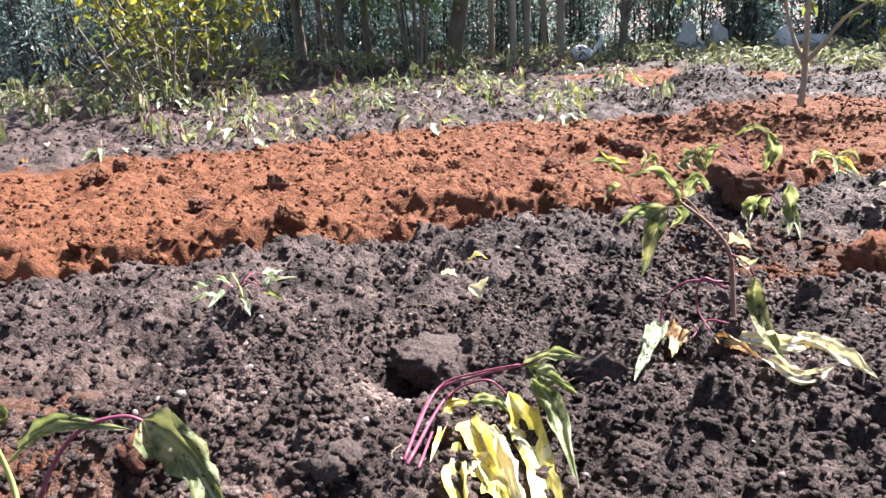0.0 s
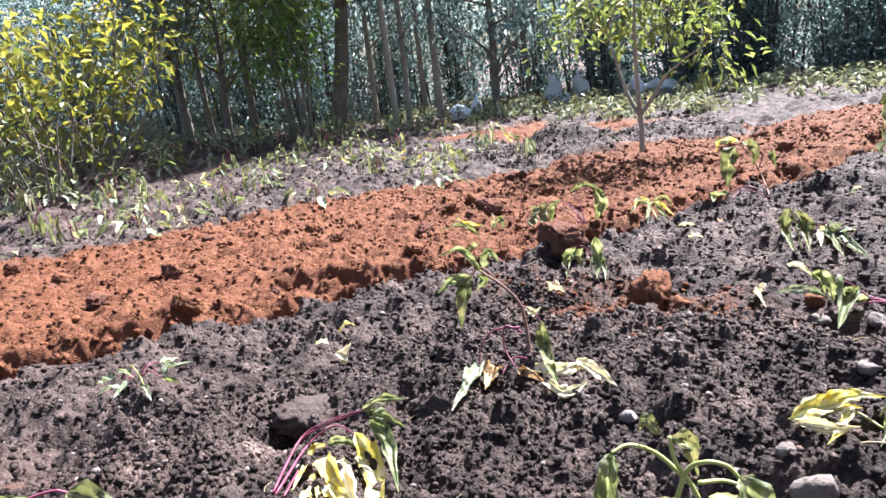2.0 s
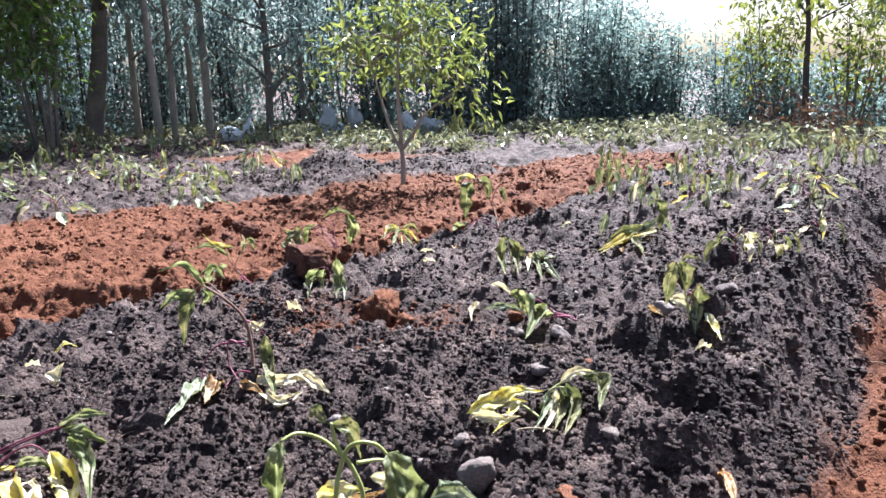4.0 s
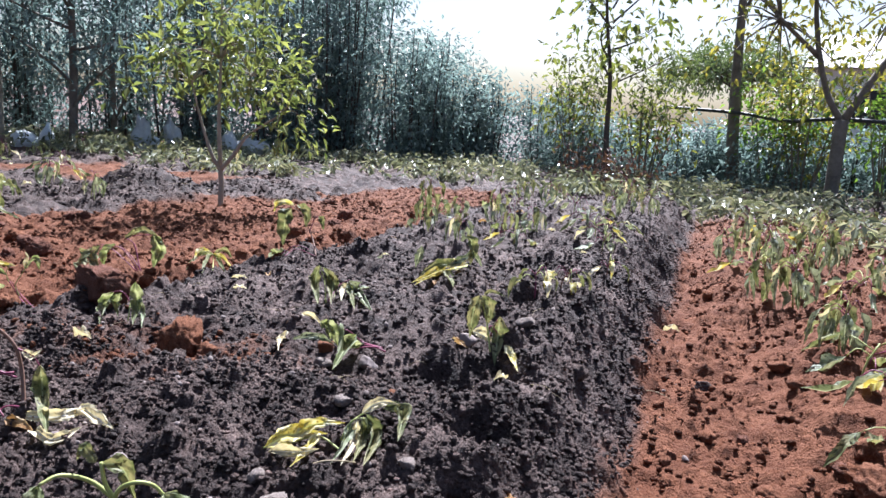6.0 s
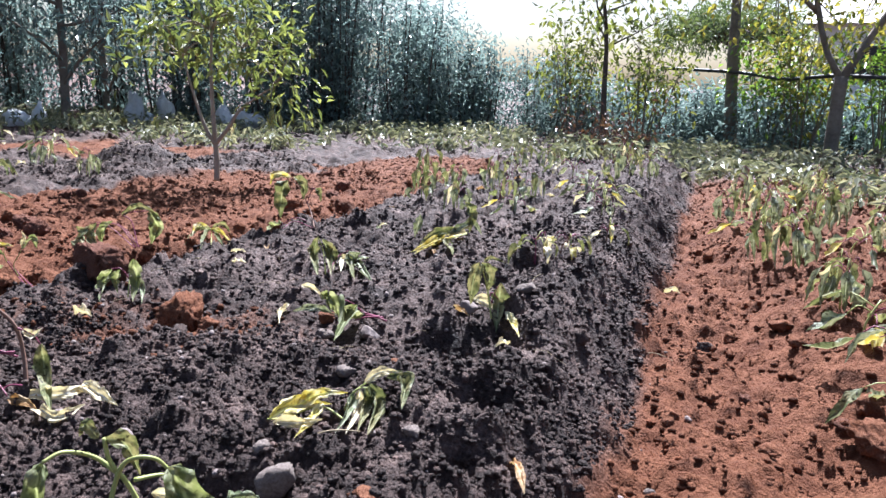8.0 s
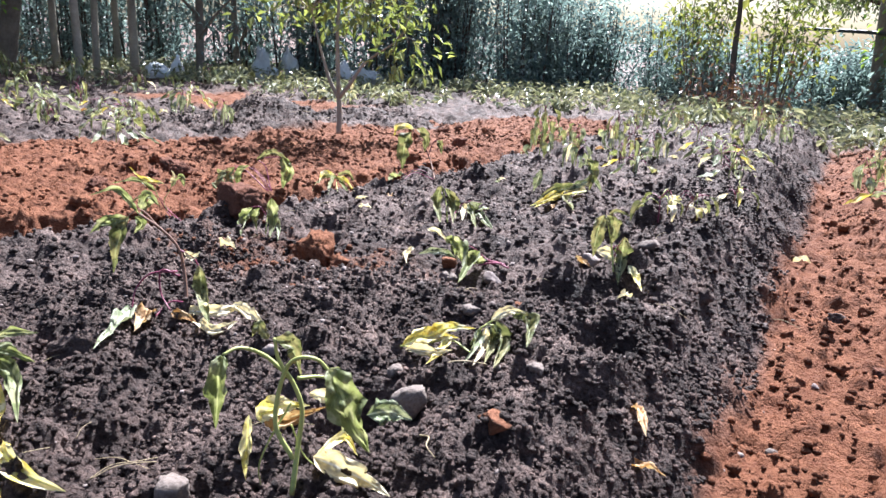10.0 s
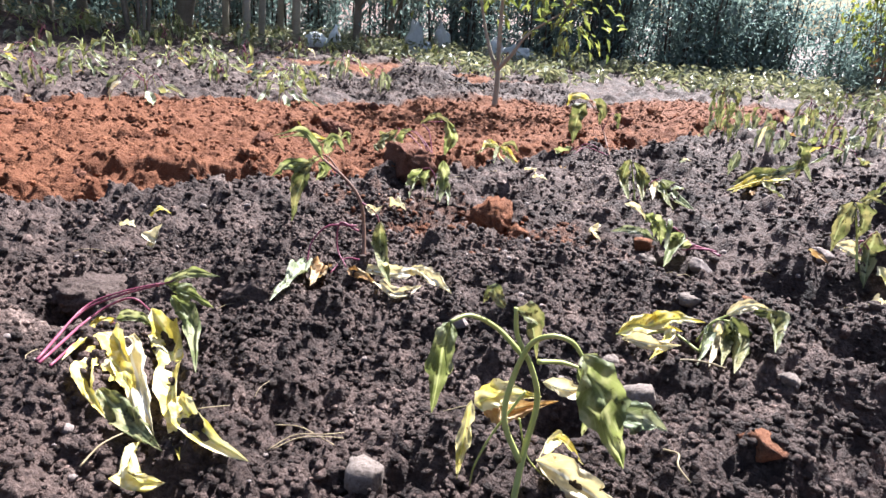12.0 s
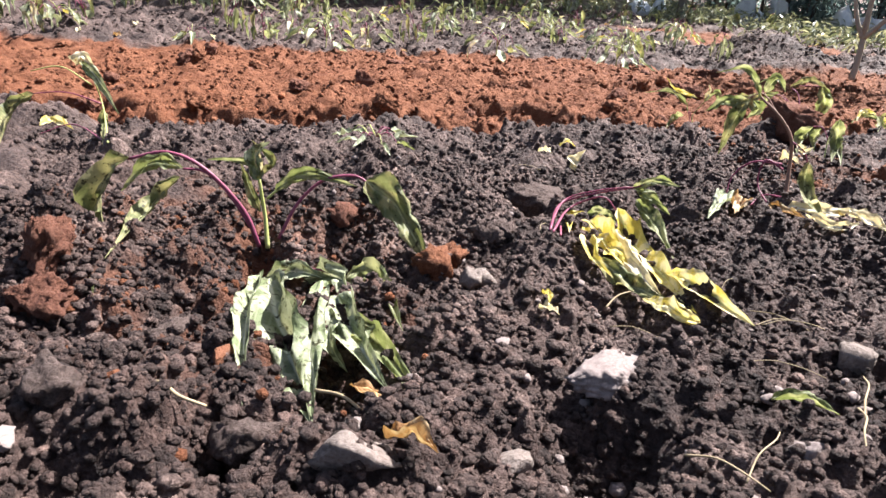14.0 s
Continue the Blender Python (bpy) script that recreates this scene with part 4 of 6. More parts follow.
    leaf(p, "yellow", 5.1, (7.9, -4.3, 4.3), (11.2, -11.2, 3.7), (15.9, -24.2, 2.4))
    leaf(p, "yellow", 3.1, (7.4, -10.2, 5.2), (9, -18.5, 4.1), (12.3, -24.1, 3.3))
    leaf(p, "yellow", 2.6, (7.1, 0, 4.3), (4.8, 0, 2.6), (5.2, -15.2, 5.9))
    leaf(p, "green", 2.6, (7.3, 0, 4.2), (10.4, 0, 4.4), (12.3, 0, 2.8))
    leaf(p, "yellow", 3.5, (9.4, -11.8, 4.7), (12.1, -15.8, 4), (14.2, -20, 3.1))
    leaf(p, "cream", 4.9, (10, -4.4, 3.6), (13.7, -15.9, 3.4), (18.6, -29.4, 4))
    leaf(p, "olive", 4.2, (10, -18.5, 3.8), (14.4, -23.4, 2.7), (19.9, -32.1, 4.3))
    leaf(p, "yellow", 3.0, (16.5, -27.4, 2.3), (19.1, -40, 7.2), (21.8, -40, 6.4))
    p = plant("tall wilted plant with purple stalks", -0.899, 0.891, 40.4)
    stem(p, 0.8, (0.3, -2.7, 0.5), (-0.3, 0, 7), (-1.2, 0, 12), (-4.1, 0, 15.8), (-8, 0, 18.9), mat=STEM_BROWN)
    petiole(p, 0.45, (-1.6, -0, 6.9), (-6.7, 0, 6.5), (-9.8, 0, 3.2), (-10.3, -2.3, -0.3))
    petiole(p, 0.45, (-1.2, -0, 5.9), (-4.6, -0, 7.2), (-5.1, -0, 2.5), (-2.8, -3.3, -0.2))
    petiole(p, 0.42, (0.2, -2.5, 1.1), (-3.5, -0, 0.3), (-5.6, -4, -1.2))
    petiole(p, 0.35, (-8, 0, 18.9), (-9.2, 0, 21), (-6.7, -0, 23.1), mat=STEM_GREEN)
    petiole(p, 0.4, (-1, 0, 11.5), (1.5, -0, 10), (2.8, -0, 7.5))
    petiole(p, 0.4, (-4.1, 0, 15.6), (-7.7, 1, 19.4), (-10.6, 1, 18), mat=STEM_BROWN)
    leaf(p, "green", 2.0, (-8.2, 0, 19.5), (-11.5, 0, 23.5), (-16.9, -0, 22.5))
    leaf(p, "green", 2.4, (-7.6, -0, 19.9), (-6, 0, 22.6), (-4, 0, 20.3))
    leaf(p, "olive", 4.0, (-9.9, -0, 18.4), (-11.8, -1, 14.2), (-13.4, -1, 7.1))
    leaf(p, "green", 3.0, (-9.9, 0, 17.9), (-14.2, 0, 17.1), (-17.4, 0, 14.9))
    leaf(p, "green", 2.6, (-9.1, 2, 17.9), (-8.1, 2, 16.2), (-9.7, 2, 14.4))
    leaf(p, "olive", 4.2, (2.7, 0, 8.1), (3.3, -2, 2.8), (6.7, -17.2, 1.4))
    leaf(p, "cream", 2.4, (0, 0, 11.1), (1.5, 0, 9.7), (3.1, -0, 11.1))
    leaf(p, "pale", 4.2, (-10.2, -1.4, -0.4), (-11.1, -10.7, 0), (-12.1, -21.4, 0.2))
    leaf(p, "brown", 3.6, (-7, -0, -1.1), (-7.8, -5.3, -1.1), (-8, -10.6, -1.3))
    leaf(p, "cream", 3.6, (1, -4.7, 0.2), (7, -8, 1.2), (11.1, -3, 0.4))
    leaf(p, "cream", 3.4, (4.2, -12.9, 1), (7.8, -18, 1.6), (11.6, -15.7, 2.4))
    leaf(p, "cream", 3.4, (9, -0.3, -0.3), (13.7, -12.1, 2), (16.6, -16, 1.6))
    leaf(p, "brown", 3.2, (-2.4, -4.2, -0.3), (0.4, -6, -0.4), (3.7, -12.1, 0.7))
    p = plant("flattened plant with yellow leaves", -0.310, 1.030, 40.4)
    stem(p, 0.4, (-1.2, -3.7, 1.1), (-4.5, -0, 2.1), (-11, -3.7, 2.8), (-13.8, -4.5, 3.3))
    stem(p, 0.4, (-1.2, -3.7, 1.1), (1, 0, 3.6), (3.9, -0, 5.8), (8.6, 0, 7.2))
    petiole(p, 0.35, (-0.6, 0, 0.7), (1.6, 0, 4.5), (5.1, -0, 4.4), mat=STEM_GREEN)
    leaf(p, "yellow", 3.4, (-13.6, -4.5, 3.3), (-7.9, -0, 3.1), (-2.7, -0, 2.4))
    leaf(p, "cream", 2.8, (-13, -4.9, 2.8), (-8.7, -6, 2.7), (-5.2, -6.9, 3.4))
    leaf(p, "yellow", 3.1, (-8.6, 0, 2.6), (-4.8, 0, 4.4), (0.3, -0, 4.1))
    leaf(p, "olive", 5.1, (4.1, 0, 5.4), (4.8, -1, 1.8), (1.1, -10.7, 1.6))
    leaf(p, "olive", 4.1, (6.9, 0, 6.2), (10.3, 0, 5.3), (7.7, -7.3, 3.5))
    leaf(p, "pale", 2.5, (0.9, 0, 4), (0.3, -1, 2.2), (-4.2, -11, 2.6))
    leaf(p, "cream", 2.3, (2.3, -0, 4.6), (1.7, -1, 1.5), (-2.5, -10.9, 2.3))
    leaf(p, "olive", 3.3, (3.2, -0, 4.7), (3.2, -1, 1.6), (-0.2, -9.3, 1.7))
    leaf(p, "cream", 2.1, (3.1, 0, 5.7), (6.2, 0, 7.4), (9.8, -0, 6.8))
    leaf(p, "yellow", 2.1, (-4.2, 0, 2.8), (-7.1, -4.9, 2.3), (-10.3, -10, 2.4))
    p = plant("wilted plant with arching red stalks", -1.079, -0.078, 63.6)
    petiole(p, 0.75, (-0.5, -0.9, 0), (-3.1, 0, 5.9), (-8.7, -0, 12.2), (-14.4, -0, 14.6), (-20.8, -0, 13.1))
    petiole(p, 0.6, (-1, -0, 1), (-4.7, -0, 7.6), (-8.6, -0, 11.7), (-12.2, -0, 12.1))
    petiole(p, 0.62, (2.7, -1.2, 1.8), (5.5, -0, 7.4), (9.7, -0, 11.6), (14.3, 0, 12.7), (16.8, -0, 11.7))
    stem(p, 0.8, (0.9, -1.4, 0.1), (0.3, -0, 5.2), (-0.4, -0, 11.4))
    petiole(p, 0.45, (0.8, -0, 8), (3.4, 0, 10.3), (7.2, -0, 11.7), mat=STEM_GREEN)
    leaf(p, "olive", 5.4, (-20.5, -0, 13.4), (-23.8, -2, 10.4), (-25.1, -3, 2.8), (-13.2, -29.2, 3.5))
    leaf(p, "green", 3.6, (-12.2, -0, 12.2), (-16.7, -1, 12.9), (-21.5, -2, 8.4))
    leaf(p, "olive", 4.0, (-12.8, -0, 10.8), (-17.2, -1, 6.2), (-15.8, -20.2, 5.3))
    leaf(p, "olive", 6.9, (16.4, -0, 12.1), (20.8, -2, 9.5), (23.8, -4, 5.6), (27.1, -8.2, 2.3))
    leaf(p, "green", 2.4, (-0.4, -0, 11.2), (-2.1, -0, 13.7), (-8.5, -0, 13.8))
    leaf(p, "pale", 3.6, (-0.4, -0, 11), (-0.6, -0, 14.8), (1.6, -0, 17.3))
    leaf(p, "olive", 2.3, (0.3, 0, 11.9), (1.9, -0, 14.1), (-1.2, 0, 17.3))
    leaf(p, "green", 2.6, (2.1, -0, 9.6), (7.2, -0, 12.5), (14.9, -0, 11))
    leaf(p, "olive", 2.4, (-0.4, -0, 5.7), (-1.9, -0, 9.6), (-3.3, -0, 14))
    leaf(p, "cream", 1.6, (0.1, -0, 12.3), (-0.3, 0, 15.5), (0.8, -0, 17.5))
    p = plant("collapsed clump of pale limp leaves", -0.941, -0.056, 63.6)
    petiole(p, 0.4, (-0.4, 0.6, 1.5), (-2, 0, 2), (-3.7, 0, 0.5))
    petiole(p, 0.4, (-0.4, 0.8, 1.7), (3.6, 0, 2.2), (6.6, 0, 0.3))
    leaf(p, "pale", 8.6, (-4.2, 0, 0.6), (1.5, -17.8, 3.3), (5.7, -27.2, 2.7), (9.8, -40, 5.4))
    leaf(p, "pale", 4.1, (-5.3, 0, 0.9), (-1.2, -21.9, 5.2), (3.1, -38.5, 5.7))
    leaf(p, "pale", 4.9, (3.7, 0, 0.6), (5.8, -19.1, 3.2), (10, -40, 5.4))
    leaf(p, "pale", 6.5, (7.5, -10.6, 3.6), (10.8, -18.7, 2.6), (17, -40, 9.2))
    leaf(p, "green", 4.4, (6.7, 0, 0.7), (11.2, 1, 1.5), (16.9, -20.2, 4.3))
    leaf(p, "green", 4.9, (10.4, -16.3, 3.2), (14.5, -22.3, 3.2), (20.6, -40, 7.3))
    leaf(p, "pale", 5.1, (0.4, 0, 0.6), (6.1, -1, 1.7), (9.1, -14.1, 3.6))
    leaf(p, "pale", 4.0, (-4.8, 0, 0.6), (0, 0, 1.7), (5.6, 0, 0.4))
    leaf(p, "pale", 3.2, (7, -14.4, 3.6), (8.3, -20.6, 2.3), (11, -25, 1.2))
    p = plant("wilted plant with long red stalks at the bed edge", -2.092, -0.290, 63.6)
    stem(p, 0.5, (14.7, -30.5, 7.2), (-0.7, 0, 8.1), (-2.6, -0, 16.2), (-5.6, -0, 19.8))
    petiole(p, 0.45, (9.6, -20.9, 4.5), (-9.6, -0, 3.1), (-19.9, 0, -0.4))
    petiole(p, 0.4, (-0.9, -0, 9.2), (-10, -0, 11.7), (-19.7, 0, 10.8))
    petiole(p, 0.4, (-3.1, -0, 14.2), (-10.5, -0, 18.4), (-18.9, 0, 16.8), mat=STEM_GREEN)
    leaf(p, "pale", 4.2, (-5.1, -0, 20.3), (-1, 0, 15.6), (3.3, -0, 6.7))
    leaf(p, "olive", 3.1, (-0.7, 0, 8.1), (-0.4, 0, 3.2), (13.1, -30.1, 6.3))
    leaf(p, "cream", 3.7, (-6.3, -0, 18.9), (-4, 0, 21.5), (-1.1, -0, 17.7))
    leaf(p, "yellow", 4.8, (-28.3, 15.3, -1.9), (-25.7, 20.6, -1.8), (-18, 15.1, -2.3))
    leaf(p, "olive", 5.6, (-19, -0, 10.8), (-26.1, 0, 5.1), (-11.9, -29.7, 3.5))
    p = plant("spindly plant with a forked pale stalk and purple base", -1.858, 1.660, 26.7)
    stem(p, 0.5, (13, -27.3, 6.7), (-4, 0, 3.1), (-7.5, 0, 9.2), mat=STEM_RED)
    stem(p, 0.4, (12.8, -25.2, 7.2), (-3.9, 0, 4.6), (-6.9, 0, 9.3), mat=STEM_RED)
    petiole(p, 0.35, (-4.5, 0, 4.1), (-5.6, 0, 7.9), (-3.2, 0, 12.2), (-0.6, -0, 16.4), mat=STEM_GREEN)
    petiole(p, 0.35, (-7.6, 0, 9), (-8.3, -0, 12.3), (-6.4, 0, 15.5), mat=STEM_GREEN)
    leaf(p, "green", 2.7, (-8, 0, 11.3), (-15.1, 0, 15.2), (-24.8, 0, 13.4))
    leaf(p, "yellow", 2.7, (-5, -0, 14.5), (-13, -0, 15.7), (-17.7, 0, 20))
    leaf(p, "green", 2.9, (-2.5, 0, 13.7), (1.5, 0, 17.4), (2.4, -0, 13.7))
    leaf(p, "green", 4.5, (-8.7, 0, 7.7), (-11.8, -0, 5.4), (-12.9, -5.8, 1.4))
    leaf(p, "cream", 2.5, (-2, -0, 14.3), (-1, 0, 17.2), (-2, 0, 19.8))
    p = plant("low wilted plant with red stalks behind a clod", -1.849, 2.109, 26.7)
    petiole(p, 0.5, (2.7, -6.7, 1.1), (-5.8, -0, 8.7), (-14.4, 0, 10.1))
    petiole(p, 0.5, (3.1, -6.6, 1.1), (-1, -0, 10.4), (-4.1, -0, 13.5), (5.8, 0, 15))
    petiole(p, 0.45, (1.8, -7, 1.8), (-10.9, 0, 9.1), (-18.6, 0, 6.6))
    petiole(p, 0.45, (2.9, -4.7, 1.3), (-2.8, -0, 6.5), (-6.6, -0, 10.1))
    leaf(p, "olive", 7.1, (-17.6, -0, 7.1), (-21.2, -0, 2.6), (-14.1, -14.8, 1.5))
    leaf(p, "olive", 6.6, (-14.2, 0, 9.7), (-16.4, -0, 4.1), (-9, -12.7, 1.7))
    leaf(p, "olive", 4.3, (-4.6, -0, 13), (2.3, 0, 16.3), (8.5, -0, 13.8))
    leaf(p, "green", 6.6, (6.2, 0, 15.1), (8.4, 0, 8.6), (6.2, -1.5, 1.1))
    leaf(p, "green", 4.7, (-8, 0, 10.5), (-12, -0, 6.7), (-13.2, 0, 1.1))
    p = plant("small green seedling hanging limp beside a clod", -1.273, 1.497, 26.7)
    stem(p, 0.4, (1.7, -5, 1), (0.9, 0, 5.5), (2.1, 0, 10.5))
    petiole(p, 0.35, (0.9, -0, 4.5), (-1.3, 0, 7.8), (-4.1, -0, 7.7))
    leaf(p, "green", 4.8, (-3.7, -0, 7.7), (-6, -0, 3.4), (-4.1, -10, 1.1))
    leaf(p, "green", 5.1, (2.2, -0, 10.8), (2.9, -0, 4.9), (4.2, -8.7, 0.9))
    leaf(p, "green", 3.4, (-1.5, 0, 7.5), (-2.9, 0, 3.9), (-1.2, -4.4, 1.7))
    leaf(p, "pale", 2.4, (3, -0, 6), (4.2, -0, 2.2), (6.7, -9.3, 0.5))
    p = plant("flattened rosette of drooping yellow-green leaves", -1.700, 2.374, 26.7)
    stem(p, 0.45, (7.9, -35.3, 7.1), (0, -0, 2.2), (0.1, -0, 5.5))
    leaf(p, "green", 3.8, (0.1, 0, 5), (-5.5, -0, 4.7), (-7.5, -13.9, 1.6))
    leaf(p, "yellow", 3.5, (0.1, -0, 5.5), (4.1, -0, 3.7), (9.6, -0, -2.7))
    leaf(p, "olive", 3.5, (-0.4, -0, 5.5), (3.4, -25.4, 7.7), (5, -39.7, 6.5))
    leaf(p, "green", 3.5, (0.1, -0, 5.5), (2.5, -0, 2.3), (11.8, -32.9, 5.9))
    leaf(p, "yellow", 3.0, (-0.9, -0, 6), (-5.4, -0, 6.7), (-6.3, -6.7, 4))
    leaf(p, "olive", 3.0, (0.6, -0, 6), (5.1, 0, 6.8), (8.1, 0, 3.4))
    leaf(p, "cream", 3.5, (14, -32.3, 6.8), (10.6, -0, -2.1), (13.1, -0, -3))
    p = plant("tall wilted seedling with red stalks", -1.285, 2.518, 26.7)
    stem(p, 0.6, (1.2, -16, 3), (-1.9, 0, 7.4), (-5.8, -0, 15.7), (-9.8, -0, 20.3), mat=STEM_BROWN)
    petiole(p, 0.45, (-0.5, -0, 1), (-7.9, 0, 3.9), (-14.7, -0, 0))
    petiole(p, 0.45, (0.3, -16, 3.3), (-8.4, 0, 2.4), (-12.2, -8.4, 0.9))
    petiole(p, 0.4, (-3.2, -0, 9.8), (-0.5, 0, 16.5), (2.5, -0, 12.3))
    leaf(p, "olive", 8.8, (-10.7, 0, 19.5), (-13.5, -0, 12.9), (-14, -0, 3.5))
    leaf(p, "olive", 5.9, (-8.4, 0, 21.1), (-4.4, -0, 17), (-4.7, -0, 11.4))
    leaf(p, "yellow", 4.4, (-9.6, -0, 20.8), (-15.6, -0, 20.9), (-17.9, -0, 17.5))
    leaf(p, "green", 4.9, (-14, 0, 1.1), (-21.2, 30, -6.2), (-17.6, -16.9, 0.9))
    leaf(p, "olive", 3.4, (0.4, -0, 16.5), (2, 0, 14.2), (2.6, -0, 10.8))
    p = plant("drooping seedling with hanging olive leaves", -0.838, 1.851, 26.7)
    stem(p, 0.5, (0.5, -8, 1), (-0.6, -0, 5), (-2, -0, 10.1))
    leaf(p, "olive", 5.0, (-2.2, 0, 10.5), (-3.4, -0, 4.8), (-1, -15.8, 2))
    leaf(p, "olive", 4.7, (-1.1, -0, 9.8), (1.2, -0, 5.1), (2.4, -11.7, 1.5))
    leaf(p, "olive", 3.6, (0.2, -0, 8.1), (2.7, -0, 4.2), (2.8, -6.4, 1.5))
    petiole(p, 0.35, (1.1, -7.8, 1.4), (3.9, -0, 4.3), (6.9, -0, 6.3))
    leaf(p, "pale", 5.0, (6.9, -0, 5.9), (9.6, -0, 2.1), (14.4, -28.8, 4.8))
    leaf(p, "cream", 3.6, (7.7, -0, 3.4), (5.2, -0, 3.3), (5, -8.9, 1.9))
    leaf(p, "olive", 3.6, (6.6, -0, 5.2), (7.7, -4.7, 2.4), (9.4, -22.9, 3.5))
    p = plant("collapsed seedling with one broad green leaf", -0.538, 1.489, 26.7)
    petiole(p, 0.5, (6.5, -4.9, 2.5), (2, 0, 2.1), (-1.7, -0, 4.9), (-5.2, -0, 5.8))
    petiole(p, 0.5, (5.9, -4.8, 2.7), (2.3, -3.8, 2.2), (-0.1, -3.9, 1.5))
    petiole(p, 0.45, (7.3, -6.1, 2.1), (4.1, -3.7, 2.6), (1.3, -0, 1.5))
    leaf(p, "green", 8.3, (0.2, -0, 4.1), (-2.1, -2, 1), (-4.4, -18.1, 1.8))
    leaf(p, "green", 5.4, (-7.8, -0, 6.9), (-5.2, -0, 4.7), (-4.2, -0, 0.9))
    leaf(p, "green", 3.4, (-8.7, -0, 7.1), (-6.9, -0, 5.5), (-6, -0, 2.5))
    leaf(p, "pale", 2.6, (-15.3, -0, 2.3), (-9.4, -0, 3.2), (-4.8, -0, 1.4))
    leaf(p, "cream", 2.0, (-13.2, -0, 8.9), (-10.2, -0, 7.9), (-7.8, -0, 5.4))
    leaf(p, "cream", 2.0, (-17.9, 13.3, -0.2), (-19.2, 9.1, -1.2), (-16.8, -13.2, 3.7))
    p = plant("wilted seedling with olive leaves beside a stone", -0.222, 1.574, 26.7)
    stem(p, 0.5, (-0.1, -2.1, -0.1), (-1, -0, 6.2), (-2.8, -0, 12.5))
    petiole(p, 0.4, (-0.3, 0, 2), (1.1, -0, 6.6), (2.1, -0, 7.8))
    petiole(p, 0.45, (-0.8, -0, 4.1), (0.1, -0, 5.7), (1.7, -0, 4.1))
    leaf(p, "olive", 4.6, (-3.3, -0, 13.1), (-4.5, -0, 8.8), (-5, -0, 2.6))
    leaf(p, "olive", 4.1, (-2.8, -0, 13.1), (-0.8, -0, 9.7), (-1, 0, 5.9))
    leaf(p, "olive", 4.4, (2, -0, 8.1), (1.8, -0, 2.8), (0.4, -6.3, -2))
    leaf(p, "cream", 3.8, (-4.3, -0, 4.3), (-1.5, -0, 3.1), (1.6, -0.9, 1.3))
    leaf(p, "yellow", 2.5, (3.4, -1.4, 1.5), (4.6, -4.4, -0.4), (5, -10.6, -1.5))
    leaf(p, "olive", 1.6, (-2.3, -0, 13.4), (-0.3, -0, 14), (2.8, -0, 13.1))
    p = plant("heap of yellow-green and pale fallen leaves", -0.675, 2.381, 26.7)
    stem(p, 0.5, (11.4, 7.9, 2.4), (1, 0.2, 1.3), (-10.4, -15.1, 0.9))
    leaf(p, "yellow", 5.5, (12.6, 16.1, 1.3), (0.9, 0.4, 2.1), (-11.8, -23.6, 2.8))
    leaf(p, "olive", 4.7, (6.9, 0, 5.5), (-1.4, 0, 3.8), (-7.6, -2.3, 0.1))
    leaf(p, "yellow", 4.2, (3.8, 7, 1.2), (-3.6, -4.3, 0.8), (-10.7, -25.3, 2.5))
    leaf(p, "pale", 4.7, (4.9, 0, 5), (11.9, 0, 8), (15.9, 0, 3.9))
    leaf(p, "olive", 3.8, (1.9, -0, 2.2), (2.9, -11.2, 1.5), (1, -37.8, 5.5))
    leaf(p, "pale", 4.2, (-7, 0, 11.2), (-7.9, -0, 6.4), (-8.9, -0, 2.5))
    leaf(p, "olive", 5.1, (9.1, 0, 15.9), (11.8, 0, 11.4), (11.2, -0, 4.5))
    leaf(p, "cream", 3.8, (3.3, 0, 3.6), (9.3, 0, 6.5), (14.1, -0, 9.4))


hero_plants()


def seedling(label, seed, height, count, kinds, x, y, turn, category="wilted seedling", group="wilted seedlings", stalks=None, size=1.0, hang=False):
    """A wilted seedling: a short stem, arching stalks and leaves that hang from them."""
    r = random.Random(seed)
    p = new("wilted_seedling")
    p.matrix_basis = pose(x, y, ground_at(x, y) - 0.004, 0, 0, turn)
    lean = (r.uniform(-4, 4), r.uniform(-4, 4))
    top = (lean[0], lean[1], height)
    stem(p, 0.55, (0, 0, 0), (lean[0] * 0.2, lean[1] * 0.2, height * 0.5), top, mat=r.choice((STEM_GREEN, STEM_RED, STEM_BROWN)), sides=5, turns=2)
    for k in range(count):
        a = 2 * math.pi * (k + r.uniform(-0.3, 0.3)) / count
        h = height * r.uniform(0.35, 1.0)
        s = h / height
        out = r.uniform(3, 7) * size * (0.5 if hang else 1)
        c, d = math.cos(a), math.sin(a)
        start = (lean[0] * s, lean[1] * s, h)
        knee = (start[0] + c * out * 0.6, start[1] + d * out * 0.6, h + r.uniform(1, 3.5) * size)
        tip = (start[0] + c * out, start[1] + d * out, h + r.uniform(-1, 1.5))
        petiole(p, 0.35, start, knee, tip, mat=stalks or r.choice((STEM_RED, STEM_GREEN)), sides=4, turns=2)
        drop = r.uniform(5, 10) * size
        low = max(0.6, tip[2] - drop)
        end = (tip[0] + c * (2.6 * size + 0.6 * (drop - tip[2] + low)), tip[1] + d * (2.6 * size + 0.6 * (drop - tip[2] + low)), low)
        mid = (tip[0] + c * 2.6 * size, tip[1] + d * 2.6 * size, max(1.2, tip[2] - 0.25 * drop))
        if hang:
            low = max(0.8, tip[2] - 1.15 * drop)
            mid = (tip[0] + c * 1.3, tip[1] + d * 1.3, (tip[2] * 0.6 + low * 0.4))
            end = (tip[0] + c * 1.2 + r.uniform(-1, 1), tip[1] + d * 1.2 + r.uniform(-1, 1), low)
        leaf(p, r.choice(kinds), r.uniform(2.3, 4.4) * size, tip, mid, end, hint=(c * 0.9 + 0.2, d * 0.9, 0.5), long=8, across=4)
    return tagged(p, label, category, group)


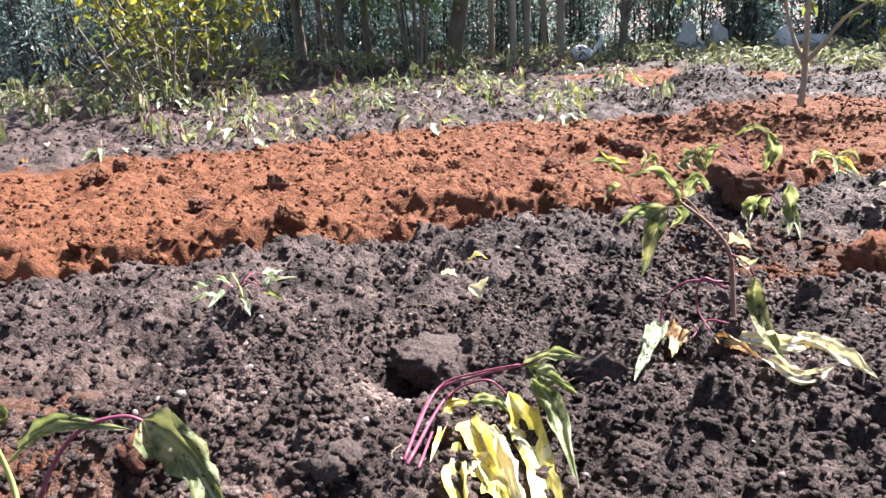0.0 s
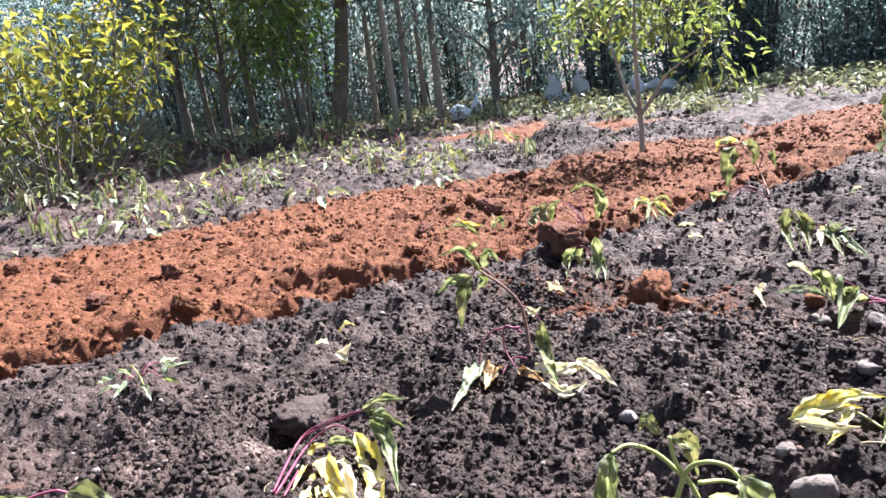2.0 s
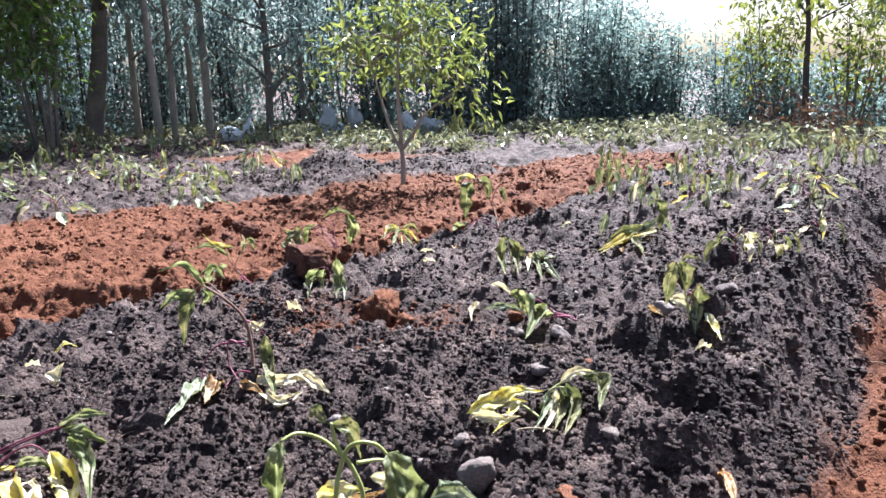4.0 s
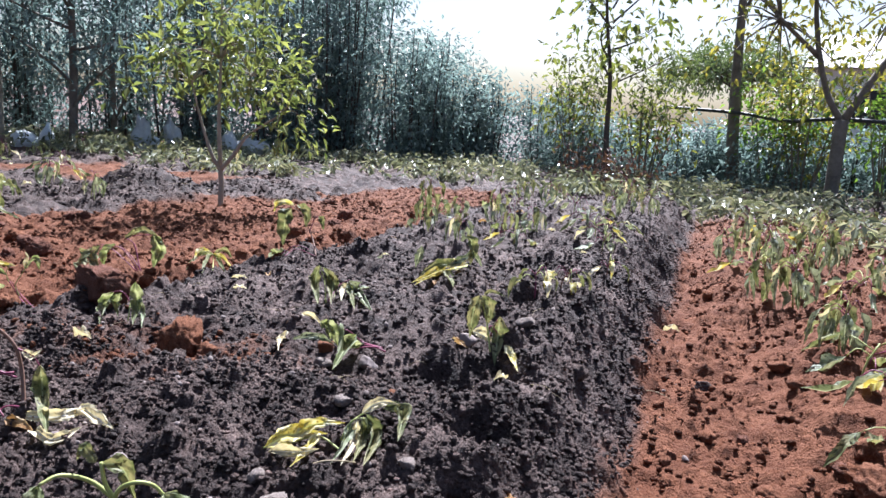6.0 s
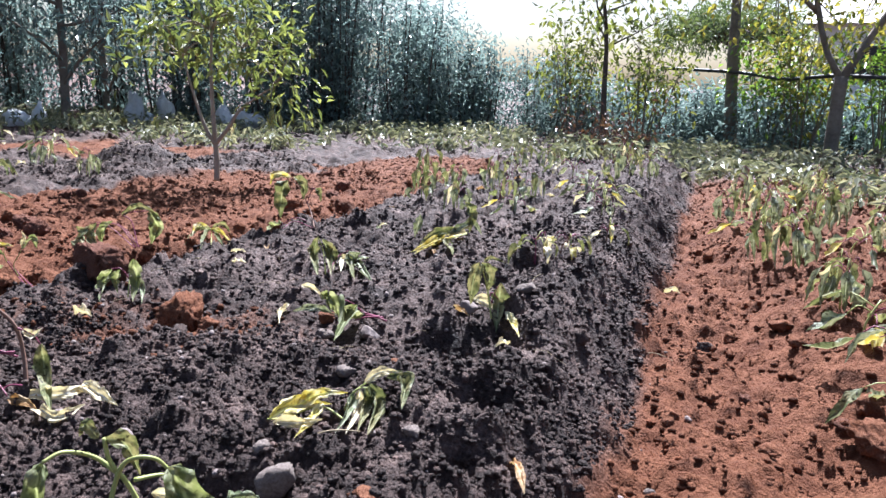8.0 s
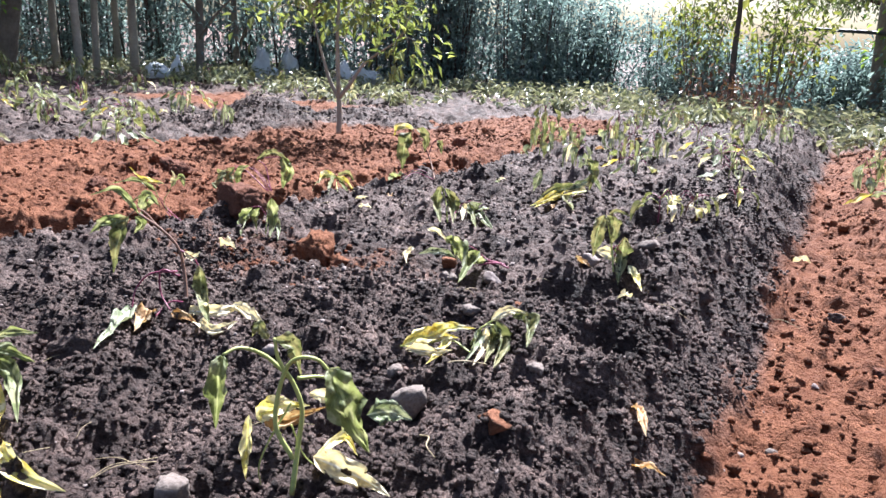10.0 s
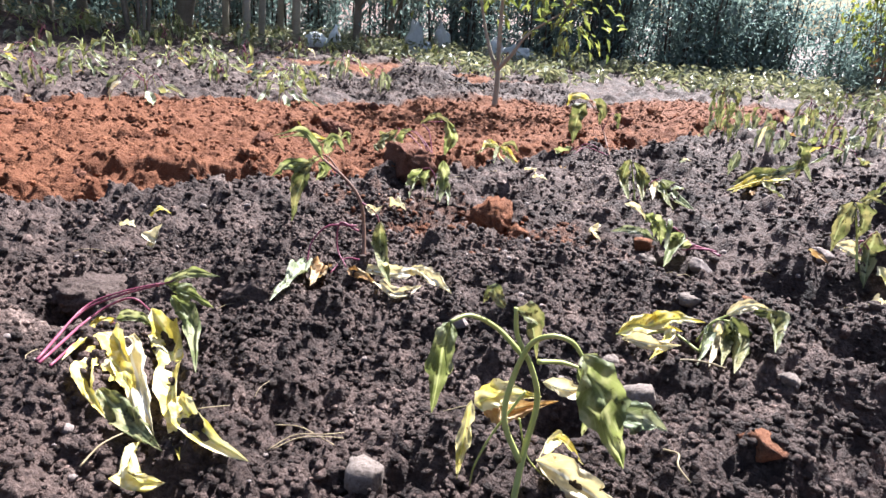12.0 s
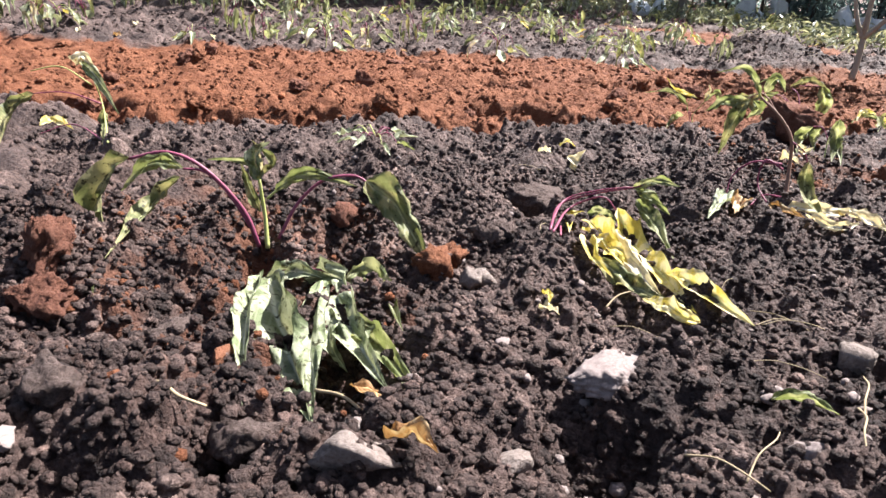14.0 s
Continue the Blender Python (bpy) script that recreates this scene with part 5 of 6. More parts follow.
GREENISH, FADED, PALE = ("green", "olive", "olive"), ("olive", "pale", "olive", "pale", "yellow"), ("pale", "cream", "olive", "pale")
seedling("yellowing seedling on the bed's shoulder", 10, 9, 5, ("yellow", "olive", "cream"), -0.10, 2.61, 0, group="wilted plants on the bed")
seedling("dried seedling with brown leaves", 11, 8, 5, ("brown", "olive", "cream"), -0.24, 2.08, 0, group="wilted plants on the bed")
seedling("yellow-leaved seedling on the bed's shoulder", 15, 8, 5, ("yellow", "olive", "yellow"), -0.20, 2.27, 0, group="wilted plants on the bed")
seedling("limp green tuft at the edge of the bed", 12, 2, 8, ("green", "pale", "pale"), -1.6, 0.29, 0, group="wilted plants on the bed")
protos = [seedling(lab, 40 + k, h, n, kinds, x, y, 57 * k, stalks=st, size=1.5, hang=k in (0, 1, 2)) for k, (lab, h, n, kinds, x, y, st) in enumerate((
    ("tall drooping seedling with olive leaves", 17, 7, ("olive", "olive", "pale"), -1.11, 3.24, None),
    ("pale wilted seedling with limp leaves", 14, 7, PALE, -0.84, 3.02, None),
    ("wilted green seedling with hanging leaves", 13, 7, GREENISH, -0.73, 3.33, STEM_RED),
    ("faded low seedling with drooping leaves", 8, 6, FADED, -0.62, 3.19, None),
    ("withered seedling with cream and yellow leaves", 9, 6, ("cream", "olive", "pale"), -0.2, 3.14, None),
    ("leafy green seedling beginning to wilt", 14, 9, ("green", "olive", "pale"), -1.22, 3.7, STEM_GREEN)))]
place_rng = random.Random(8)


def set_out(proto, x, y, grow=1.0):
    s = place_rng.uniform(0.85, 1.3) * grow
    c = copy_thing(proto, pose(x, y, ground_at(x, y) - 0.004, place_rng.uniform(-8, 8), place_rng.uniform(-8, 8), place_rng.uniform(0, 360)) @ Matrix.Scale(s, 4))
    return c


def random_spots(n, x0, x1, y0, y1, gap, taken):
    for _ in range(n * 6):
        x, y = place_rng.uniform(x0, x1), place_rng.uniform(y0, y1)
        if all((x - a) ** 2 + (y - b) ** 2 > gap * gap for a, b in taken):
            taken.append((x, y))
            n -= 1
            yield x, y
        if n <= 0:
            return


taken = [(-0.91, 3.84), (-0.56, 3.32), (-0.27, 3.35), (-0.19, 3.57), (-1.47, 4.22), (-1.52, 4.45), (-1.09, 5.12), (-0.78, 4.68), (-0.38, 3.74), (-0.59, 4.48), (-0.29, 3.9), (-1.15, 4.5), (-0.26, 4.65)]
for x, y in taken[:]:
    set_out(place_rng.choice(protos[:5]), x, y)
for x, y in random_spots(13, -1.3, -0.1, 4.0, 6.4, 0.2, taken):
    set_out(place_rng.choice(protos), x, y)
# the greyish bed beyond the red strip
taken = [(-5.10, 0.50), (-5.07, 1.17), (-4.38, 1.25), (-4.39, 1.59), (-5.19, 2.15), (-4.13, 2.06), (-5.08, 2.71), (-5.04, 3.11), (-3.73, 2.73), (-5.40, 3.19), (-5.09, 3.56), (-4.25, 3.68), (-3.64, 3.50), (-5.85, 2.67), (-5.74, 1.94), (-6.83, 1.80), (-6.40, 0.96), (-4.81, 4.23), (-4.07, 3.12), (-4.95, 0.90), (-4.31, 0.96), (-6.18, 0.80)]
for k, (x, y) in enumerate(taken[:]):
    set_out(protos[(2, 5, 4, 2, 5, 4, 3, 5, 5, 5, 3, 1, 1, 5, 3, 5, 1, 3, 5, 4, 4, 5)[k]], x, y, 1.3)
for x, y in random_spots(110, -8.8, -4.2, -1.4, 6.2, 0.3, taken):
    if red_share(np.array(x), np.array(y)) < 0.5:
        set_out(place_rng.choice(protos), x, y, 1.25)
# the bed on the other side of the furrow
taken = [(0.48, 3.00), (0.60, 2.50), (0.96, 3.51), (0.82, 3.36), (0.57, 2.98), (0.35, 3.89), (0.42, 3.61), (0.99, 3.44), (1.17, 3.94), (1.12, 4.46), (0.79, 3.79), (0.63, 4.11), (0.50, 3.79), (0.73, 1.99), (0.82, 2.27), (0.71, 1.73), (0.65, 2.42), (0.41, 4.44), (0.58, 4.77), (0.87, 4.93), (1.16, 5.28), (1.35, 5.15), (0.68, 3.69), (0.69, 2.26)]
for k, (x, y) in enumerate(taken[:]):
    set_out(protos[(0, 0, 1, 3, 1, 1, 3, 1, 1, 4, 1, 3, 1, 3, 4, 3, 1, 1, 3, 1, 3, 1, 0, 3)[k]], x, y, 1.2)
for x, y in random_spots(48, 0.6, 2.6, 3.3, 6.3, 0.2, taken):
    set_out(place_rng.choice((protos[0], protos[1], protos[1], protos[3], protos[3], protos[4])), x, y, 1.15)


def leaf_cloud(centers, dirs, length, width, droop, r):
    """Folded leaves, two triangles each: at centers, pointing along dirs."""
    n = len(centers)
    d = dirs + np.array([0, 0, -1.0]) * droop * r.random((n, 1))
    d /= np.linalg.norm(d, axis=1)[:, None] + 1e-9
    s = np.cross(d, r.normal(size=(n, 3)) * 0.5 + np.array([0, 0, 1.0]))
    s /= np.linalg.norm(s, axis=1)[:, None] + 1e-9
    up = np.cross(s, d)
    le = length * r.uniform(0.6, 1.25, (n, 1))
    wi = width * r.uniform(0.7, 1.2, (n, 1)) * 0.5
    base, tip = centers, centers + d * le - up * le * 0.12
    mid = centers + d * le * 0.45 + up * le * 0.03
    v = np.stack([base, mid + s * wi + up * wi * 0.35, tip, mid - s * wi + up * wi * 0.35], 1)
    f = np.arange(n)[:, None] * 4
    return v.reshape(-1, 3), np.concatenate([np.stack([f, f + 1, f + 2], -1), np.stack([f, f + 2, f + 3], -1)], 1).reshape(-1, 3)


def seedling_field(label, spots, seed):
    """Distant rows of small seedlings, joined."""
    r = np.random.default_rng(seed)
    c, d = [], []
    for x, y in spots:
        z = (float(ground_height(np.array(x), np.array(y), False)) if -8.8 < x < 2.8 and y < 9.2 else float(lie_of_land(np.array(x), np.array(y)))) + 0.02
        h = r.uniform(0.05, 0.2)
        for _ in range(r.integers(10, 20)):
            a = r.uniform(0, 2 * math.pi)
            q = r.uniform(0.2, 1)
            c.append((x + math.cos(a) * 0.05 * q, y + math.sin(a) * 0.05 * q, z + h * q))
            d.append((math.cos(a), math.sin(a), r.uniform(-0.6, 0.7)))
    v, f = leaf_cloud(np.array(c), np.array(d), 0.1, 0.035, 0.9, r)
    tagged(link_mesh("seedlings", v, f, SEED_LEAF, smooth=False), label, "seedlings", kind="stuff")


spot_rng = np.random.default_rng(2)
seedling_field("pale green seedlings in the far beds", [(x, y) for x, y in zip(spot_rng.uniform(-9, 1, 760), spot_rng.uniform(5.5, 9.2, 760)) if not (-3.4 < x < -1.3 and y < 6.7)], 1)
seedling_field("pale green seedlings before the trees", [(x, y) for x, y in zip(spot_rng.uniform(-13, -6.5, 330), spot_rng.uniform(-2, 8, 330))], 2)
seedling_field("dense seedlings beyond the furrow", [(x, y) for x, y in zip(spot_rng.uniform(0.9, 6, 330), spot_rng.uniform(4.0, 9.0, 330))], 3)


def litter(name, kind, width, pts, x, y, turn, label):
    """One fallen leaf."""
    ob = leaf(None, kind, width, *pts, hint=(0.1, 0.1, 1.0))
    ob.name = name
    ob.matrix_basis = pose(x, y, ground_at(x, y) + 0.008, 0, 0, turn)
    tagged(ob, label, "fallen leaf", "fallen leaves")


litter("fallen_leaf", "cream", 3.6, ((-0.6, 0, 0.2), (0, 0.3, 2.6), (1.2, 0, 5.2)), -1.28, 0.68, 60, "white dried leaf standing on the compost")
litter("fallen_leaf", "cream", 2.6, ((-2.2, 0, 0.5), (0, 0.3, 1.2), (2.2, 0, 0.9)), -1.45, 0.7, 20, "pale dried leaf on the compost")
litter("fallen_leaf", "yellow", 1.6, ((-2.6, 0, 0.5), (0, 0.3, 2.4), (2.6, 0, 0.9)), -1.5, 0.8, 80, "thin yellowed leaf on the compost")
litter("fallen_leaf", "cream", 3.4, ((-3, 0, 0.5), (0, 0.3, 1.4), (3, 0, 0.9)), -1.2, 1.28, 0, "white dry leaf near the red clod")
litter("fallen_leaf", "cream", 2.8, ((-2.6, 0, 0.5), (0, 0.3, 1.2), (2.6, 0, 0.9)), -1.118, 1.797, 0, "pale fallen leaf on the bed")
litter("fallen_leaf", "cream", 3, ((-3.4, 0, 0.5), (0, 0.3, 1), (3.4, 0, 0.9)), -1.35, 2.1, 10, "pale leaf at the bed's edge")
litter("fallen_leaf", "cream", 3.4, ((-3, 0, 0.5), (0, 0.3, 1.2), (3, 0, 0.9)), 0.148, 2.656, 10, "white dry leaf in the furrow")
litter("fallen_leaf", "brown", 2.8, ((-5, 0, 0.5), (0, 0.3, 2), (5, 0, 0.9)), -0.002, 1.024, -60, "dark brown leaf on the bed's slope")
litter("fallen_leaf", "brown", 2.6, ((-3, 0, 0.5), (0, 0.3, 1.5), (3, 0, 0.9)), 0.035, 0.956, 10, "curled brown leaf low on the slope")
litter("fallen_leaf", "green", 2.4, ((-3, 0, 0.5), (0, 0.3, 1.2), (3, 0, 0.9)), -0.369, 0.295, 40, "torn pale green leaf scrap")
litter("fallen_leaf", "cream", 1.8, ((-1.6, 0, 0.5), (0, 0.3, 1), (1.6, 0, 0.9)), -0.645, 0.183, 20, "cream leaf scrap on the soil")
litter("fallen_leaf", "yellow", 1.4, ((-1.8, 0, 0.5), (0, 0.3, 1), (1.8, 0, 0.9)), -0.665, 0.19, -20, "yellow leaf scrap on the soil")
litter("fallen_leaf", "brown", 2.6, ((-2.4, 0, 0.5), (0, 0.3, 1.4), (2.4, 0, 0.9)), -0.433, -0.091, 40, "dry brown leaf beneath the pale plant")
litter("fallen_leaf", "brown", 2, ((-3, 0, 0.5), (0, 0.3, 1), (3, 0, 0.9)), -0.506, -0.099, 20, "brown stalk scrap under the limp leaves")
litter("fallen_leaf", "green", 3.2, ((-4, 0, 0.5), (0, 0.3, 1.6), (4, 0, 0.9)), -0.194, 0.448, 70, "green leaf lying at the bed's shoulder")
lit_rng = random.Random(21)
for k in range(60):
    far = k >= 22
    x, y = (lit_rng.uniform(-6.8, -4.2), lit_rng.uniform(-0.5, 5)) if far else (lit_rng.uniform(-1.4, -0.05), lit_rng.uniform(0.9, 4.0))
    w = lit_rng.uniform(1.5, 3) * (1.6 if far else 1)
    litter("fallen_leaf", lit_rng.choice(("cream", "cream", "pale", "brown")), w, ((-w, 0, 0.4), (0, 0.3, lit_rng.uniform(0.8, 2)), (w, 0, 0.8)), x, y, lit_rng.uniform(0, 360), "dry fallen leaf on the greyish bed" if far else "dry fallen leaf on the bed")


def straw(x, y, turn, length, thick, bend, label, mat=None):
    thick, bend = thick * 0.45, bend * 0.5
    v, f = [], []
    h = length / 2
    tube(v, f, [(-h, 0, 0.004), (-h * 0.3, bend, 0.012), (h * 0.4, -bend * 0.6, 0.012), (h, bend * 0.5, 0.004)], thick, thick * 0.6, 6)
    ob = link_mesh("twig", v, f, mat or STRAW)
    ob.matrix_basis = pose(x, y, ground_at(x, y) + 0.006, 0, 0, turn)
    tagged(ob, label, "twig", "twigs and straw")


straw(-0.518, 0.466, 62, 0.079, 0.0016, 0.005, "thin dry root on the compost")
straw(-0.454, 0.376, 47, 0.088, 0.0016, 0.005, "thin root lying across the crumbs")
straw(-0.362, 0.379, 126, 0.108, 0.003, 0.005, "pale dry stalk standing on the soil")
straw(-0.589, -0.263, 44, 0.080, 0.005, 0.012, "curved yellow stalk under the plant")
straw(-0.323, 0.144, 28, 0.069, 0.0025, 0.005, "forked pale root on the compost")
straw(-0.325, 0.190, 114, 0.091, 0.002, 0.005, "side shoot of a pale root")
straw(-0.315, 0.300, -50, 0.078, 0.003, 0.005, "bleached straw on the compost")
straw(-0.663, 0.315, 108, 0.083, 0.0028, 0.005, "yellow straw by the fallen leaves")
straw(-0.277, 0.925, 42, 0.089, 0.004, 0.005, "short brown stick on the bed")
straw(0.152, 1.974, -16, 0.085, 0.003, 0.005, "bleached stalk on the slope")
straw(-0.522, -0.114, 27, 0.091, 0.004, 0.005, "brown stalk beneath the limp leaves")
straw(-0.531, 0.230, 29, 0.077, 0.0018, 0.005, "thin straw by the pale stone")
straw(-0.530, 0.473, 68, 0.089, 0.0016, 0.012, "curled root near a stone")
straw(-0.542, 0.484, 15, 0.095, 0.0016, 0.005, "thin root by the yellow leaves")
straw(-0.195, 0.681, -40, 0.055, 0.003, 0.012, "curved dry stalk beside a leaf")
for k in range(46):
    far = k >= 30
    x, y = (lit_rng.uniform(-4.0, -3.2), lit_rng.uniform(3.7, 4.3)) if far else (lit_rng.uniform(-1.4, 0.1), lit_rng.uniform(0.1, 2.6))
    straw(x, y, lit_rng.uniform(0, 360), lit_rng.uniform(0.03, 0.1) * (2.4 if far else 1), lit_rng.uniform(0.001, 0.002) * (1.8 if far else 1), lit_rng.uniform(0, 0.012), "grey straw on the dark heap" if far else "thin dry root fibre on the compost")

# ---- trees, hedge and what stands at the field's edge ----


def polar(heading, dist):
    a = radians(heading)
    return dist * math.sin(a), dist * math.cos(a)


def tree(name, label, category, x, y, bark, leaves, limbs, tips, per_tip, spread, length, width, droop, seed, group="", z=-0.24, tilt=0.0):
    """limbs: (points, first radius, last radius); leaves gather round the tips."""
    t = new(name)
    t.matrix_basis = pose(x, y, z, 0, tilt)
    stems = 1 + next((k for k, limb in enumerate(limbs[1:]) if limb[1] < 0.013), 0) if name == "sapling" else 1
    for k in range(stems):
        v, f = [], []
        tube(v, f, *limbs[k], 8)
        link_mesh("branch" if k else "trunk", v, f, bark, t)
    v, f = [], []
    for pts, r0, r1 in limbs[stems:]:
        tube(v, f, pts, r0, r1, 5, 2 * len(pts))
    tagged(link_mesh("branchwork", v, f, bark, t), kind="stuff")
    r = np.random.default_rng(seed)
    tips = np.array(tips, float)
    c = np.repeat(tips, per_tip, 0)
    off = r.normal(size=(len(c), 3)) * spread
    d = off / (np.linalg.norm(off, axis=1)[:, None] + 1e-9) + r.normal(size=(len(c), 3)) * 0.5
    lv, lf = leaf_cloud(c + off, d, length, width, droop, r)
    link_mesh("crown", lv, lf, leaves, t, smooth=False)
    return tagged(t, label, category, group)


def branching(height, fork, n, reach, r0, seed, lean=(0.0, 0.0), twigs=4, low=0.35, bend=0.25):
    """Limbs of a tree: a trunk, n boughs from the fork up, twigs on each. Returns limbs and twig tips."""
    r = random.Random(seed)
    top = np.array((lean[0], lean[1], height))
    limbs, tips = [], []
    trunk = [np.zeros(3), top * fork * 0.5 + (r.uniform(-0.04, 0.04), r.uniform(-0.04, 0.04), 0), top * fork, top * (fork + 1) / 2 + (r.uniform(-0.1, 0.1), r.uniform(-0.1, 0.1), 0), top]
    limbs.append((trunk, r0, r0 * 0.2))
    for k in range(n):
        s = fork * low + (1 - fork * low) * (k + r.random()) / n * 0.9 if n > 1 else fork
        a = k * 2.4 + r.uniform(-0.5, 0.5)
        start = top * s
        out = reach * (1.15 - 0.6 * s) * r.uniform(0.7, 1.1)
        end = start + np.array((math.cos(a) * out, math.sin(a) * out, out * r.uniform(0.35, 0.9)))
        mid = (start + end) / 2 + np.array((r.uniform(-1, 1), r.uniform(-1, 1), r.uniform(-0.5, 0.8))) * bend * out * 0.5
        limbs.append(([start, mid, end], r0 * 0.45 * (1 - 0.5 * s), r0 * 0.1))
        for _ in range(twigs):
            u = r.uniform(0.3, 1.0)
            p = start + (end - start) * u
            q = p + np.array((r.uniform(-1, 1), r.uniform(-1, 1), r.uniform(-0.2, 1))) * out * 0.4
            limbs.append(([p, (p + q) / 2 + (0, 0, 0.02), q], r0 * 0.1, r0 * 0.04))
            tips.append(q)
        tips.append(end)
    tips.append(top)
    return limbs, tips


# young fruit tree by the dug strip
sap_limbs = [([(0, 0, 0), (0.005, 0, 0.14), (0.0, 0, 0.27)], 0.019, 0.017), ([(0, 0, 0.27), (-0.01, 0, 0.6), (0.0, 0.02, 1.0), (0.01, 0, 1.38)], 0.017, 0.005),
             ([(0, 0, 0.25), (-0.06, 0.0, 0.36), (-0.13, 0.02, 0.58), (-0.2, 0.05, 0.85)], 0.017, 0.005), ([(0, 0, 0.25), (0.09, -0.02, 0.36), (0.19, -0.03, 0.5), (0.42, -0.05, 0.66)], 0.017, 0.005)]
sap_tips = []
sap_rng = random.Random(4)
for px, py, pz, n, reach in ((0.0, 0.0, 1.3, 8, 0.4), (0.0, 0.0, 1.05, 10, 0.52), (-0.2, 0.04, 0.88, 8, 0.36), (0.42, -0.04, 0.72, 7, 0.26), (0.2, 0.0, 0.95, 8, 0.42)):
    for k in range(n):
        a = sap_rng.uniform(0, 6.28)
        o = reach * sap_rng.uniform(0.4, 1.0)
        q = (px + math.cos(a) * o, py + math.sin(a) * o, pz + sap_rng.uniform(-0.14, 0.22))
        sap_limbs.append(([(px, py, pz - 0.06), ((px + q[0]) / 2, (py + q[1]) / 2, (pz + q[2]) / 2 + 0.02), q], 0.006, 0.002))
        sap_tips.append(q)
cy, sy = math.cos(radians(30)), math.sin(radians(30))
turned = lambda p: (p[0] * cy - p[1] * sy, p[0] * sy + p[1] * cy, p[2])
tree("sapling", "young fruit tree with three stems and yellow-green leaves", "young tree", -2.92, 3.92, BARK_PALE, SAP_LEAF,
     [([turned(p) for p in pts], a, b) for pts, a, b in sap_limbs], [turned(p) for p in sap_tips], 24, 0.085, 0.092, 0.036, 0.5, 5, z=-0.2)

# yellowing shrub and dense green shrub at the field's edge
def multi_stem(n, height, reach, r0, seed, twigs=5):
    r = random.Random(seed)
    limbs, tips = [], []
    for k in range(n):
        a = k * 2.4 + r.uniform(-0.4, 0.4)
        o, h = reach * r.uniform(0.4, 1), height * r.uniform(0.7, 1.0)
        b = (math.cos(a) * 0.08, math.sin(a) * 0.08, 0)
        e = (math.cos(a) * o, math.sin(a) * o, h)
        m = (math.cos(a) * o * 0.6, math.sin(a) * o * 0.6, h * 0.45)
        limbs.append(([b, m, e], r0, r0 * 0.3))
        for _ in range(twigs):
            u = r.uniform(0.35, 1)
            p = [b[i] + (e[i] - b[i]) * u for i in range(3)]
            q = (p[0] + r.uniform(-0.3, 0.3), p[1] + r.uniform(-0.3, 0.3), p[2] + r.uniform(-0.05, 0.35))
            limbs.append(([p, q], r0 * 0.35, r0 * 0.12))
            tips.append(q)
        tips.append(e)
    return limbs, tips


L, T = multi_stem(13, 1.7, 0.95, 0.018, 3, 7)
tree("shrub", "open shrub with yellowing leaves and bare grey stems", "shrub", *polar(-80, 7.2), BARK, YELLOW_LEAF, L, T, 12, 0.13, 0.125, 0.06, 0.6, 7)
L, T = multi_stem(11, 0.8, 0.8, 0.014, 9, 4)
tree("shrub", "dry leafless brushwood with a few brown leaves", "shrub", *polar(-83, 6.4), BARK, OPEN_LEAF, L, T, 3, 0.12, 0.08, 0.03, 0.6, 8)
L, T = branching(3.1, 0.4, 15, 1.3, 0.05, 91, (0.2, 0.1), 6, 0.55)
tree("tree", "leafy tree with sunlit drooping olive leaves", "tree", *polar(-69.5, 8.9), BARK, CANOPY_LEAF, L, T, 26, 0.24, 0.13, 0.05, 0.8, 92, "trees at the field edge")
L, T = multi_stem(9, 2.7, 0.42, 0.02, 5, 17)
tree("shrub", "tall dense shrub with bright green leaves", "shrub", *polar(-64, 8.0), BARK, SHRUB_LEAF, L, T, 17, 0.11, 0.1, 0.035, 0.5, 9)

# trees with bare trunks among the shade on the far side
# the dark trees take the mid bark: haze painted as a paler trunk colour
for k, (h, d, r0, lean, height, bark, lab) in enumerate((
        (-61.3, 9.6, 0.12, (0.75, 0.5), 4.5, BARK, "leaning tree with a thick grey trunk"), (-58.0, 10.6, 0.05, (0.05, 0.1), 4.6, BARK_PALE, "slender tree with a pale trunk"),
        (-56.4, 8.8, 0.05, (-0.05, 0.05), 4.4, BARK_PALE, "slender tree with a pale trunk"), (-55.4, 9.6, 0.045, (0.05, 0), 4.4, BARK_PALE, "slender tree with a pale trunk"), (-52.8, 9.8, 0.06, (-0.12, 0.05), 4.8, BARK_PALE, "slender tree with a pale trunk"),
        (-48.2, 9.6, 0.06, (0.1, 0), 4.2, BARK, "dark bushy tree behind the white sacks"), (-67.5, 9.6, 0.06, (0.1, 0), 4.3, BARK, "dark-barked tree in the shade"), (-69.5, 10.8, 0.045, (-0.2, 0), 4.3, BARK, "thin dark tree in the shade"),
        (-70.8, 10.2, 0.05, (0.15, 0), 4.3, BARK, "thin dark tree in the shade"), (-72.5, 9.4, 0.07, (-0.1, 0), 4.3, BARK, "dark tree with a stout trunk"), (-54.0, 11.2, 0.05, (0.2, 0), 4.6, BARK_PALE, "slender tree with a pale trunk"), (-45.5, 10.6, 0.05, (0.2, 0), 4.6, BARK, "dark bushy tree behind the sacks"))):
    slender = bark is BARK_PALE
    L, T = branching(height, 0.68 if slender else 0.5, 14, 1.0, r0, 20 + k, lean, 5, 0.15 if "bushy" in lab else 0.35 if k % 2 else 0.7)
    tree("tree", lab, "tree", *polar(h, d), bark, HAZY_HEDGE_LEAF, L, T, 16 if slender else 26, 0.2, 0.13, 0.04, 1.0, 30 + k, "trees at the field edge")


